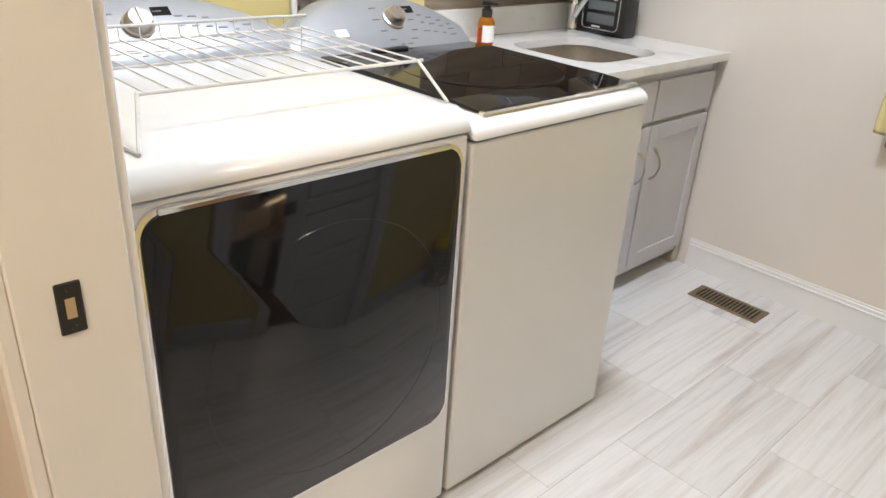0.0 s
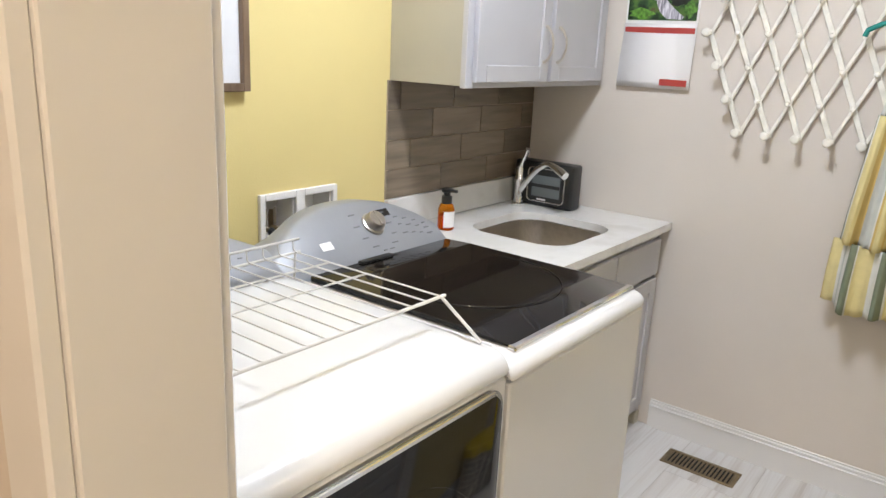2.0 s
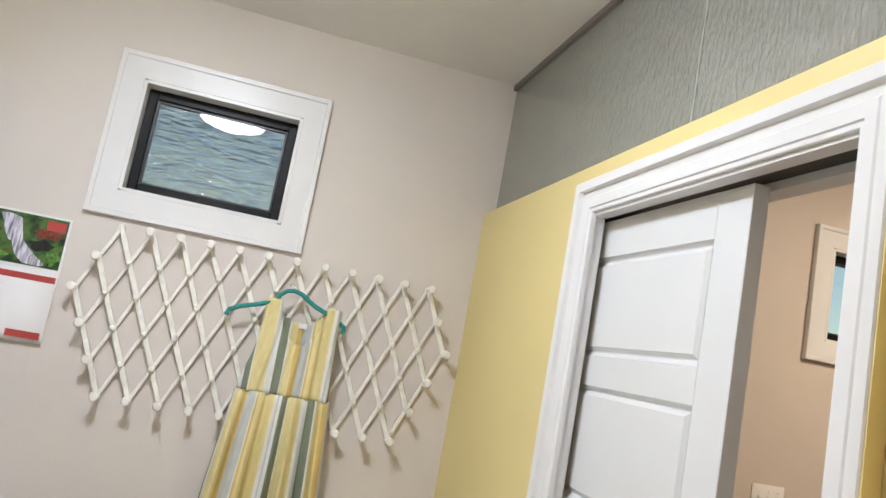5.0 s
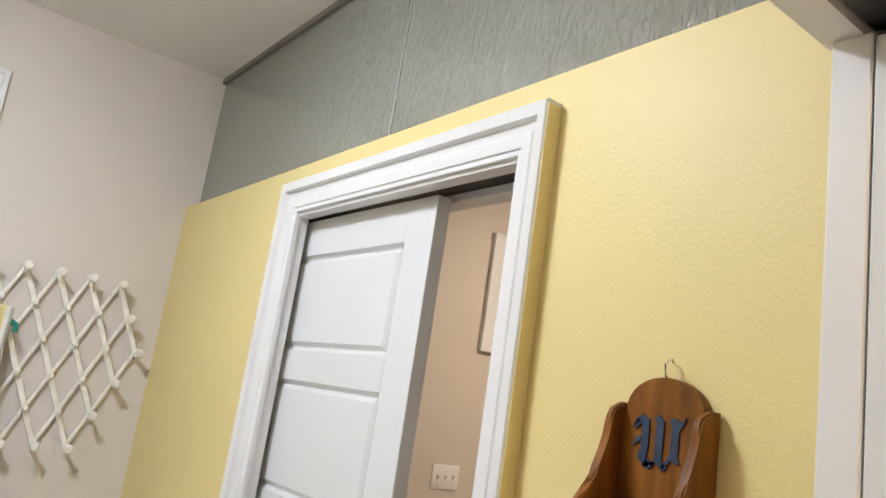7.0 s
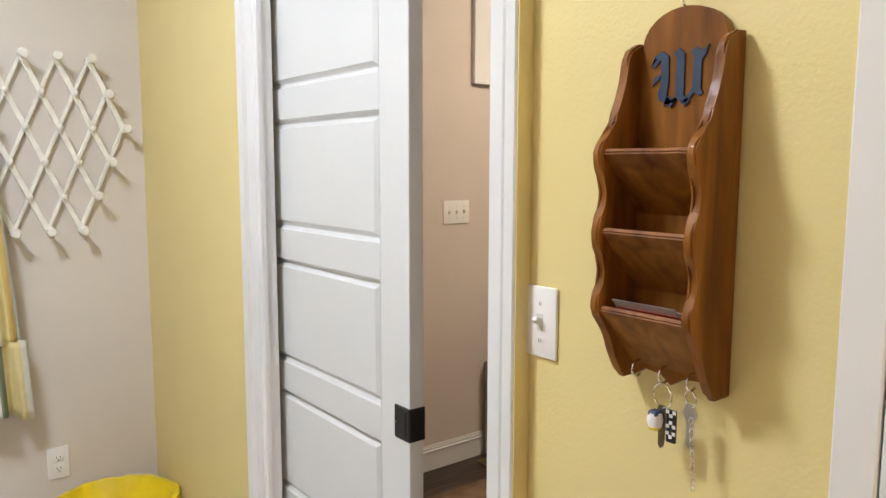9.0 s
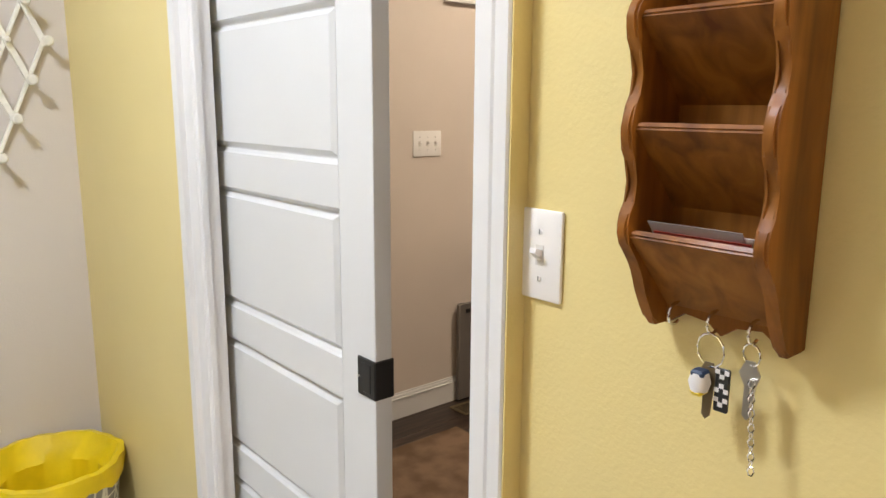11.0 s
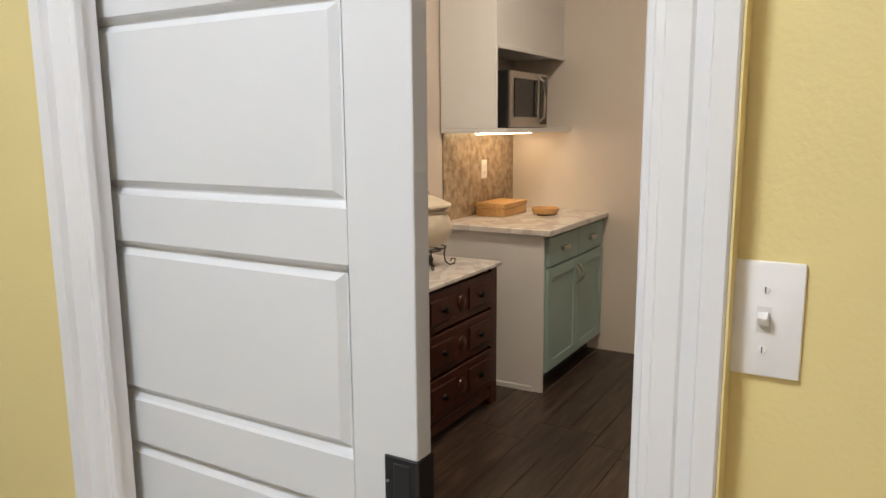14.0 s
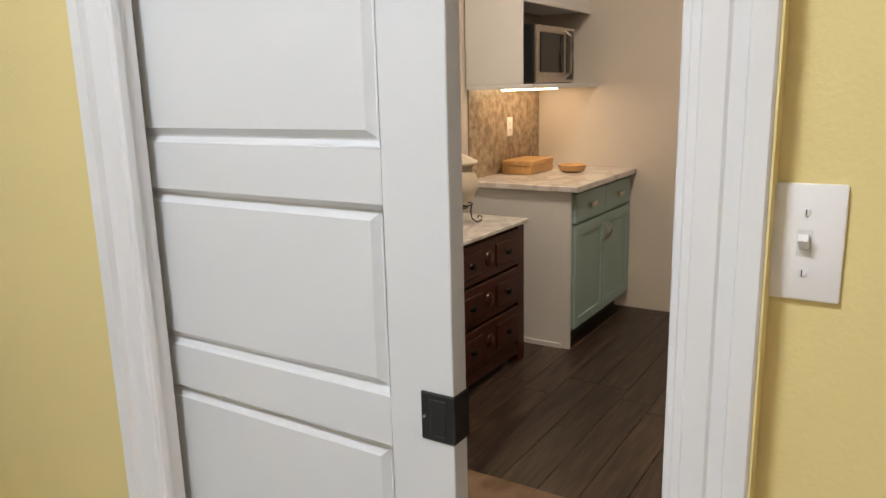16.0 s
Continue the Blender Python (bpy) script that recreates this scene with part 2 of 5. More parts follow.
def tube(bm, pts, r, sides=8, closed=False):
    """A round bar along a line of points."""
    pts = [Vector(p) for p in pts]
    rings = []
    n = len(pts)
    for i, p in enumerate(pts):
        a = pts[i - 1] if i or closed else pts[i]
        b = pts[(i + 1) % n] if i < n - 1 or closed else pts[i]
        d = (b - a).normalized()
        u = d.cross(Vector((0, 0, 1)))
        if u.length < 0.05:
            u = d.cross(Vector((0, 1, 0)))
        u.normalize()
        v = d.cross(u)
        rr = r[i] if isinstance(r, (list, tuple)) else r
        rings.append([bm.verts.new(p + rr * (math.cos(k * 2 * math.pi / sides) * u + math.sin(k * 2 * math.pi / sides) * v)) for k in range(sides)])
    last = n if closed else n - 1
    for i in range(last):
        a, b = rings[i], rings[(i + 1) % n]
        for k in range(sides):
            bm.faces.new((a[k], a[(k + 1) % sides], b[(k + 1) % sides], b[k]))
    if not closed:
        bm.faces.new(rings[0][::-1])
        bm.faces.new(rings[-1])
    return bm


def lathe(bm, prof, c, sides=32, axis="z"):
    """Turns (radius, height) pairs about an upright axis through c."""
    rings = []
    for r, h in prof:
        ring = []
        for k in range(sides):
            a = 2 * math.pi * k / sides
            p = (r * math.cos(a), r * math.sin(a), h)
            if axis == "x":
                p = (h, p[0], p[1])
            elif axis == "y":
                p = (p[0], h, p[1])
            ring.append(bm.verts.new(Vector(c) + Vector(p)))
        rings.append(ring)
    for a, b in zip(rings, rings[1:]):
        for k in range(sides):
            bm.faces.new((a[k], a[(k + 1) % sides], b[(k + 1) % sides], b[k]))
    if prof[0][0] > 1e-5:
        bm.faces.new(rings[0][::-1])
    if prof[-1][0] > 1e-5:
        bm.faces.new(rings[-1])
    bmesh.ops.remove_doubles(bm, verts=bm.verts, dist=1e-6)
    return bm


def prism(bm, pts, axis, lo, hi):
    """Extrudes an outline: axis x takes (y, z) pairs, y takes (x, z), z takes (x, y)."""
    def at(p, h):
        return {"x": (h, p[0], p[1]), "y": (p[0], h, p[1]), "z": (p[0], p[1], h)}[axis]
    a = [bm.verts.new(at(p, lo)) for p in pts]
    b = [bm.verts.new(at(p, hi)) for p in pts]
    bm.faces.new(a)
    bm.faces.new(b[::-1])
    for i in range(len(pts)):
        j = (i + 1) % len(pts)
        bm.faces.new((a[i], b[i], b[j], a[j]))
    return bm


def smoothed(ob, angle=35):
    for p in ob.data.polygons:
        p.use_smooth = True
    ob.data.set_sharp_from_angle(angle=radians(angle))
    return ob


def part(name, bm, material, parent=None, label="", smooth=True):
    bmesh.ops.recalc_face_normals(bm, faces=bm.faces)
    me = bpy.data.meshes.new(name)
    bm.to_mesh(me)
    bm.free()
    me.materials.append(material)
    ob = new(name, me)
    if smooth:
        smoothed(ob)
    if parent is not None:
        ob.parent = parent
        if parent.type == "EMPTY":
            ob.matrix_parent_inverse = parent.matrix_basis.inverted()
    if label:
        ob["label"] = label
    return ob


def piece(name, mesh, parent, m):
    """One of many alike pieces that share a mesh."""
    ob = new(name, mesh)
    ob.parent = parent
    if parent.type == "EMPTY":
        ob.matrix_parent_inverse = parent.matrix_basis.inverted()
    ob.matrix_basis = m
    return ob


def shared(name, bm, material):
    bmesh.ops.recalc_face_normals(bm, faces=bm.faces)
    me = bpy.data.meshes.new(name)
    bm.to_mesh(me)
    bm.free()
    me.materials.append(material)
    for p in me.polygons:
        p.use_smooth = True
    me.set_sharp_from_angle(angle=radians(35))
    return me


def thing(name, at, label, category, group=""):
    ob = new(name)
    ob.empty_display_size = 0.1
    ob.matrix_basis = Matrix.Translation(at)
    return tagged(ob, label, category, group)


def setting(name, bm, material, label, category):
    return tagged(part(name, bm, material), label, category, kind="structure")


# ---- the rooms ----
W, N, E, S = -1.865, 2.88, 0.29, 0.395
H = 2.765
KE = 4.05

# west wall of the laundry
setting("wall_west", boxes((W - 0.12, W, S - 0.12, 1.398, 0, H), (W - 0.12, W, 1.668, N + 0.15, 0, H), (W - 0.12, W, 1.398, 1.668, 0, 0.945), (W - 0.12, W, 1.398, 1.668, 1.070, H)), YELLOW, "pale yellow painted wall with light texture behind the washer", "wall")
# north wall with two high window openings
setting("wall_north", boxes((W, -1.052, N, N + 0.15, 0, H), (-1.052, -0.486, N, N + 0.15, 0, 1.995), (-1.052, -0.486, N, N + 0.15, 2.402, H), (-0.486, E + 0.075, N, N + 0.15, 0, H)), GREIGE, "warm greige painted wall of the laundry room", "wall")
setting("wall_north_kitchen", boxes((E + 0.075, 1.95, N, N + 0.15, 0, H), (1.95, 2.62, N, N + 0.15, 0, 2.0), (1.95, 2.62, N, N + 0.15, 2.42, H), (2.62, KE, N, N + 0.15, 0, H)), TAUPE, "warm taupe painted unseen wall added to close the kitchen", "wall")
# east wall: two leaves round the pocket of the sliding door
DY0, DY1, DZ = 0.972, 1.844, 2.062
TOP = 2.205
setting("wall_east", boxes((E, E + 0.03, DY1 + 0.021, N, 0, TOP), (E, E + 0.03, S - 0.12, DY0, 0, TOP), (E, E + 0.03, DY0, DY1 + 0.021, DZ + 0.013, TOP)), YELLOW, "yellow painted half-height partition wall round the pocket door", "wall")
setting("wall_east_back", boxes((E + 0.12, E + 0.15, DY1, N, 0, TOP), (E + 0.12, E + 0.15, -2.2, DY0, 0, TOP), (E + 0.12, E + 0.15, DY0, DY1, DZ, TOP), (E + 0.03, E + 0.12, S - 0.12, DY0 - 0.012, 0, TOP)), TAUPE, "taupe back face of the partition wall", "wall")
# south wall with the entry opening
OX0, OX1, OZ = -0.655, 0.197, 2.062
S0 = 0.272
setting("wall_south", boxes((W, OX0 - 0.018, S0, S, 0, H), (OX0 - 0.018, OX1 + 0.018, S0, S, OZ + 0.03, H), (OX1 + 0.016, E, S0 + 0.078, S - 0.010, 0, OZ + 0.03), (OX1 + 0.018, E, S0 + 0.024, S, OZ + 0.03, H), (OX1 + 0.018, E, S0, S0 + 0.024, 0, H)), GREIGE, "greige wall with the entry doorway", "wall")
setting("ceiling", boxes((W - 0.12, KE + 0.1, -2.3, N + 0.15, H, H + 0.1)), CEIL, "off-white textured ceiling", "ceiling")
# hall behind the entry: unseen walls added to close the space
setting("wall_hall_west", boxes((-1.62, -1.5, -2.2, S0, 0, H)), GREIGE, "unseen greige hall wall added to close the space", "wall")
setting("wall_hall_south", boxes((-1.62, 0.44, -2.3, -2.2, 0, H)), GREIGE, "unseen greige end wall added to close the hall", "wall")
setting("wall_kitchen_east", boxes((KE, KE + 0.1, -2.3, N + 0.15, 0, H)), GREIGE, "cream unseen wall added to close the kitchen", "wall")
# unseen south wall, added to close the kitchen
setting("wall_kitchen_south", boxes((0.44, KE, -2.3, -2.2, 0, H)), GREIGE, "unseen wall added to close the kitchen", "wall")
setting("ground", boxes((-60, 60, -60, 60, -0.2, -0.06)), mat("grass_ground", (0.10, 0.11, 0.07), 0.9, var=0.3, scale=2), "grey-green ground outside the house", "ground")

# floor slabs; tiles and planks are laid on them at the end
setting("floor", boxes((W, E + 0.06, -2.2, N, -0.06, 0.0030)), GROUT, "light grey grouted tile floor of the laundry", "floor")
setting("floor_kitchen", boxes((E + 0.06, KE, -2.2, N, -0.06, -0.003)), DARK, "dark wood plank floor of the kitchen", "floor")

# frosted glass band over the partition
gl = thing("glass_transom", (E + 0.06, 1.6, TOP), "rippled translucent rain-glass band above the yellow partition", "glass panel")
gl["kind"] = "structure"
SEAM = 1.525
part("glass_pane", boxes((E + 0.045, E + 0.055, SEAM + 0.004, N, TOP, H - 0.02)), RAIN, gl)
part("glass_pane", boxes((E + 0.045, E + 0.055, S - 0.12, SEAM - 0.004, TOP, H - 0.02)), RAIN, gl)
part("glass_pane_seam", boxes((E + 0.044, E + 0.056, SEAM - 0.0022, SEAM + 0.0022, TOP, H - 0.02)), mat("seam_silicone", (0.36, 0.37, 0.34), 0.4), gl)
part("top_channel", boxes((E + 0.03, E + 0.07, S - 0.12, N, H - 0.022, H)), GREYP, gl, "dark grey metal channel at the ceiling")
setting("partition_cap", boxes((E + 0.002, E + 0.148, S - 0.12, N, TOP - 0.002, TOP + 0.006)), YELLOW, "yellow painted top of the partition", "trim")


CASING = ((0.0, 0.0), (0.0, 0.013), (0.02, 0.015), (0.12, 0.015), (0.15, 0.019), (0.44, 0.020), (0.48, 0.017), (0.67, 0.020), (0.71, 0.032), (0.97, 0.035), (1.0, 0.032), (1.0, 0.0))
FLAT_CASING = ((0.0, 0.0), (0.0, 0.016), (0.02, 0.018), (0.80, 0.018), (0.83, 0.023), (0.98, 0.024), (1.0, 0.022), (1.0, 0.0))


def casing_sweep(bm, y0, y1, z0, z1, w0, w1, wt, at, closed=False, profile=CASING):
    """Mitred moulding round an opening; at(y, z, t) places a point that stands t proud of the wall."""
    loops = []
    for s, t in profile:
        a, b, c = y0 - s * w0, y1 + s * w1, z1 + s * wt
        pts = [(a, z0 - (s * wt if closed else 0)), (a, c), (b, c), (b, z0 - (s * wt if closed else 0))]
        loops.append([bm.verts.new(at(y, z, t)) for y, z in pts])
    for p, q in zip(loops, loops[1:]):
        for k in range(4 if closed else 3):
            bm.faces.new((p[k], p[(k + 1) % 4], q[(k + 1) % 4], q[k]))
    return bm


def door_trim(label):
    t = thing("door_frame_1", (E, (DY0 + DY1) / 2, 0), label, "door frame")
    t["kind"] = "structure"
    bm = bmesh.new()
    casing_sweep(bm, DY0 - 0.004, DY1 - 0.004, 0.0, DZ + 0.002, 0.080, 0.083, 0.085, lambda y, z, d: (E - 0.0005 - d, y, z))
    part("casing", bm, TRIM, t)
    # thin strip in the wall's yellow over the casing's outer side
    part("yellow_edge", boxes((E - 0.0315, E - 0.0008, DY0 - 0.0866, DY0 - 0.0843, 0.0, DZ + 0.078)), YELLOW, t, "yellow strip on the side of the casing")
    # split jambs on both faces of the pocket side, plain jamb on the closing side
    part("jamb", boxes((E - 0.009, E + 0.029, DY1 + 0.002, DY1 + 0.020, 0, DZ), bevel=0.002), TRIM, t)
    part("jamb", boxes((E + 0.108, E + 0.156, DY1 - 0.006, DY1 + 0.014, 0, DZ), bevel=0.002), TRIM, t)
    part("jamb", boxes((E - 0.006, E + 0.156, DY0 - 0.012, DY0 + 0.006, 0, DZ), bevel=0.002), TRIM, t)
    part("jamb_head", boxes((E - 0.006, E + 0.029, DY0 + 0.006, DY1 + 0.002, DZ - 0.006, DZ + 0.012), (E + 0.106, E + 0.156, DY0 + 0.006, DY1 - 0.006, DZ - 0.006, DZ + 0.012)), TRIM, t)
    part("track", boxes((E + 0.042, E + 0.106, DY0 + 0.006, DY1 + 0.4, DZ + 0.012, DZ + 0.04)), BLACKM, t, "dark metal sliding track")
    bm = bmesh.new()
    casing_sweep(bm, DY0 - 0.004, DY1 + 0.004, 0.0, DZ + 0.002, 0.09, 0.09, 0.09, lambda y, z, d: (E + 0.1505 + d, y, z))
    part("casing_back", bm, TRIM, t)


door_trim("white painted stepped casing round the pocket door")


def panel_door(y0, y1, x0, x1):
    """Five-panel sliding door with raised panels on both faces."""
    d = thing("door_1", (x0 + 0.02, (y0 + y1) / 2, 0.012), "white painted five-panel pocket door, partly slid open", "door")
    zb, zt = 0.012, 2.054
    ol, orr = y1 - 0.106, y0 + 0.106
    rows = [(0.270, 0.552), (0.629, 0.910), (0.986, 1.265), (1.341, 1.622), (1.698, 1.956)]
    part("stile", boxes((x0, x1, y0, orr, zb, zt), bevel=0.0015), DOORW, d)
    part("stile", boxes((x0, x1, ol, y1, zb, zt), bevel=0.0015), DOORW, d)
    edges = [zb] + [v for r in rows for v in r] + [zt]
    for k in range(0, len(edges), 2):
        part("rail", boxes((x0 + 0.0002, x1 - 0.0002, orr, ol, edges[k], edges[k + 1])), DOORW, d)
    for a, b in rows:
        bm = bmesh.new()
        for face, s in ((x0, 1), (x1, -1)):
            rings = []
            for inset, depth in ((0.0, 0.0), (0.003, 0.006), (0.0095, 0.0125), (0.013, 0.0125), (0.024, 0.002)):
                rings.append([bm.verts.new((face + s * depth, yy, zz)) for yy, zz in ((orr + inset, a + inset), (ol - inset, a + inset), (ol - inset, b - inset), (orr + inset, b - inset))])
            for p, q in zip(rings, rings[1:]):
                for k in range(4):
                    bm.faces.new((p[k], p[(k + 1) % 4], q[(k + 1) % 4], q[k]))
            bm.faces.new(rings[-1])
        ob = part("panel", bm, DOORW, d, smooth=False)
    # flush pull wrapped round the leading edge
    pl = part("flush_pull", boxes((x0 - 0.003, x0 + 0.004, y0 - 0.002, y0 + 0.052, 0.937, 1.009), (x0 - 0.003, x1 + 0.003, y0 - 0.003, y0 + 0.001, 0.937, 1.009), bevel=0.002), BLACKM, d, "matt black flush pull and latch")
    part("recess", boxes((x0 - 0.0045, x0 - 0.002, y0 + 0.010, y0 + 0.036, 0.946, 1.000), bevel=0.001), BLACKP, pl)
    bm = bmesh.new()
    lathe(bm, [(0.0, -0.004), (0.002, -0.004), (0.002, 0)], (x0 - 0.002, y0 + 0.045, 0.973), 10, "x")
    part("screw", bm, NICKEL, pl)
    return d


panel_door(1.275, 2.145, 0.336, 0.372)


def entry_frame():
    t = thing("door_frame_2", ((OX0 + OX1) / 2, S, 0), "white painted jambs of the open entry doorway", "door frame")
    t["kind"] = "structure"
    part("jamb", boxes((OX0 - 0.018, OX0, S0 - 0.004, S + 0.004, 0, OZ + 0.03), bevel=0.002), TRIM, t)
    part("casing_side", boxes((OX0 - 0.085, OX0 - 0.006, S + 0.002, S + 0.018, 0, OZ + 0.08), bevel=0.003), TRIM, t)
    part("casing_hall", boxes((OX0 - 0.10, OX0 - 0.008, S0 - 0.018, S0 - 0.003, 0, OZ + 0.09), (OX0 - 0.028, OX0 - 0.006, S0 - 0.024, S0 - 0.002, 0, OZ + 0.09), bevel=0.004), TRIM, t)
    part("split_jamb", boxes((OX1, OX1 + 0.016, S0 + 0.0755, S - 0.006, 0, OZ), bevel=0.002), TRIM, t)
    part("split_jamb", boxes((OX1, OX1 + 0.016, S0 - 0.004, S0 + 0.0315, 0, OZ), bevel=0.002), TRIM, t)
    part("casing_hall", boxes((OX1 + 0.006, OX1 + 0.10, S0 - 0.02, S0 - 0.003, 0, OZ + 0.09), bevel=0.003), TRIM, t)
    part("head", boxes((OX0, OX1 + 0.016, S0 - 0.004, S0 + 0.03, OZ, OZ + 0.03), (OX0, OX1 + 0.016, S0 + 0.085, S + 0.004, OZ, OZ + 0.03)), TRIM, t)
    part("casing_head", boxes((OX0 - 0.1, OX1 + 0.1, S0 - 0.02, S0 - 0.003, OZ + 0.03, OZ + 0.13), (OX0 - 0.085, OX1 + 0.020, S + 0.002, S + 0.018, OZ + 0.03, OZ + 0.1), bevel=0.003), TRIM, t)
    part("track", boxes((OX0, OX1 + 0.016, S0 + 0.035, S0 + 0.08, OZ + 0.008, OZ + 0.028)), BLACKM, t, "dark sliding-door track")
    st = part("strike_plate", boxes((OX0 - 0.001, OX0 + 0.003, 0.3115, 0.3405, 0.877, 0.944), bevel=0.0015), BLACKM, t, "black metal strike plate")
    part("strike_hole", boxes((OX0 + 0.0025, OX0 + 0.0036, 0.3205, 0.3315, 0.898, 0.924)), mat("bare_wood", (0.45, 0.33, 0.19), 0.6), st)
    for z in (0.886, 0.936):
        bm = bmesh.new()
        lathe(bm, [(0.0, 0.005), (0.003, 0.0045), (0.004, 0.002)], (OX0, 0.326, z), 12, "x")
        part("screw", bm, BLACKP, st)
    sd = thing("door_2", (OX1 + 0.03, S0 + 0.055, 0.01), "white pocket door slid back into its slot", "door")
    part("leaf", boxes((OX1 + 0.001, E - 0.004, S0 + 0.037, S0 + 0.0735, 0.012, OZ - 0.005), bevel=0.002), DOORW, sd)


entry_frame()


def window(name, x0, x1, z0, z1, cw, pane, label):
    t = thing(name, ((x0 + x1) / 2, N, z0), label, "window")
    t["kind"] = "structure"
    bm = bmesh.new()
    casing_sweep(bm, x0 - 0.004, x1 + 0.004, z0 - 0.004, z1 + 0.004, cw - 0.004, cw - 0.004, cw - 0.004, lambda x, z, d: (x, N - 0.0005 - d, z), True, FLAT_CASING)
    part("casing", bm, TRIM, t)
    part("jamb_liner", boxes((x0 - 0.004, x0 + 0.008, N - 0.018, N + 0.13, z0, z1), (x1 - 0.008, x1 + 0.004, N - 0.018, N + 0.13, z0, z1), (x0 + 0.008, x1 - 0.008, N - 0.018, N + 0.13, z1 - 0.008, z1 + 0.004), (x0 + 0.008, x1 - 0.008, N - 0.018, N + 0.13, z0 - 0.004, z0 + 0.008)), TRIM, t)
    a, b, c, d = x0 + 0.008, x1 - 0.008, z0 + 0.008, z1 - 0.008
    f = 0.034
    part("sash_frame", boxes((a, a + f, N + 0.05, N + 0.10, c, d), (b - f, b, N + 0.05, N + 0.10, c, d), (a + f, b - f, N + 0.05, N + 0.10, d - f, d), (a + f, b - f, N + 0.05, N + 0.10, c, c + f), bevel=0.003), BRONZE, t, "dark bronze window sash")
    g = f + 0.008
    part("glazing_bead", boxes((a + f, a + g, N + 0.062, N + 0.09, c + f, d - f), (b - g, b - f, N + 0.062, N + 0.09, c + f, d - f), (a + g, b - g, N + 0.062, N + 0.09, d - g, d - f), (a + g, b - g, N + 0.062, N + 0.09, c + f, c + g)), BLACKP, t)
    p = part("pane", boxes((a + g, b - g, N + 0.078, N + 0.083, c + g, d - g)), pane, t)
    p.visible_shadow = False
    p = part("inner_pane", boxes((a + g, b - g, N + 0.066, N + 0.069, c + g, d - g)), CLEAR, t)
    p.visible_shadow = False
    return t


window("window_1", -1.052, -0.486, 1.995, 2.402, 0.098, WAVEG, "high white-cased window with dark sash and rippled privacy glass")
window("window_2", 1.95, 2.62, 2.0, 2.42, 0.098, CLEAR, "high white-cased kitchen window with dark sash")

# unseen eave added above the windows; it cuts off part of the sky
setting("eave", boxes((-4, 4, N + 0.15, N + 0.75, 2.72, 2.86)), mat("unseen_eave_grey", (0.5, 0.5, 0.5), 0.7), "unseen eave added over the window to cut off sky", "eave")

# baseboards
def baseboard(bm, x0, x1, y0, y1, side):
    """Base with a stepped top; side is the room's direction."""
    for t, z0, z1 in ((0.014, 0, 0.098), (0.018, 0.098, 0.104), (0.011, 0.104, 0.118), (0.006, 0.118, 0.128)):
        if side == "-y":
            box(bm, x0, x1, y0 - t, y0 - 0.0005, z0, z1, 0.0015)
        elif side == "-x":
            box(bm, x0 - t, x0 - 0.0005, y0, y1, z0, z1, 0.0015)
        elif side == "+y":
            box(bm, x0, x1, y0 + 0.0005, y0 + t, z0, z1, 0.0015)


bm = bmesh.new()
baseboard(bm, -1.16, E - 0.02, N, N, "-y")
setting("baseboard", bm, TRIM, "white stepped baseboard", "baseboard")
bm = bmesh.new()
baseboard(bm, E, E, DY1 + 0.12, N, "-x")
baseboard(bm, E, E, S + 0.03, DY0 - 0.095, "-x")
setting("baseboard", bm, TRIM, "white stepped baseboard on the yellow wall", "baseboard")
bm = bmesh.new()
baseboard(bm, E + 0.155, 3.1, N, N, "-y")
setting("baseboard", bm, TRIM, "white stepped kitchen baseboard", "baseboard")


# ---- ceiling lamp ----
def dome_lamp(x, y, r, glass_mat, label):
    t = thing("ceiling_light", (x, y, H), label, "ceiling light", "ceiling lights")
    bm = bmesh.new()
    lathe(bm, [(r + 0.012, 0), (r + 0.016, -0.012), (r + 0.006, -0.026), (r - 0.01, -0.026)], (x, y, H), 40)
    part("rim", bm, NICKEL, t, "brushed nickel rim")
    bm = bmesh.new()
    lathe(bm, [(r, -0.022)] + [(r * math.cos(a), -0.022 - 0.062 * math.sin(a)) for a in [k * math.pi / 20 for k in range(1, 10)]] + [(0, -0.084)], (x, y, H), 40)
    part("dome", bm, glass_mat, t, "lit white glass dome")
    return t


dome_lamp(-0.856, 1.42, 0.19, DOME, "round flush ceiling light with a lit glass dome")
hall_glow = glow("lit_hall_glass", (1.0, 0.80, 0.57), HALL_LIGHT)
dome_lamp(0.12, -0.75, 0.17, hall_glow, "round flush hall light with a lit glass dome")
# unseen lamp added to stand for the kitchen's ambient light
kitchen_fill = glow("kitchen_fill_glow", (1.0, 0.84, 0.66), KITCHEN_LIGHT)
dome_lamp(2.25, 1.72, 0.17, kitchen_fill, "unseen dome light added to fill the kitchen")

# ---- washer and dryer ----
FX = -0.812


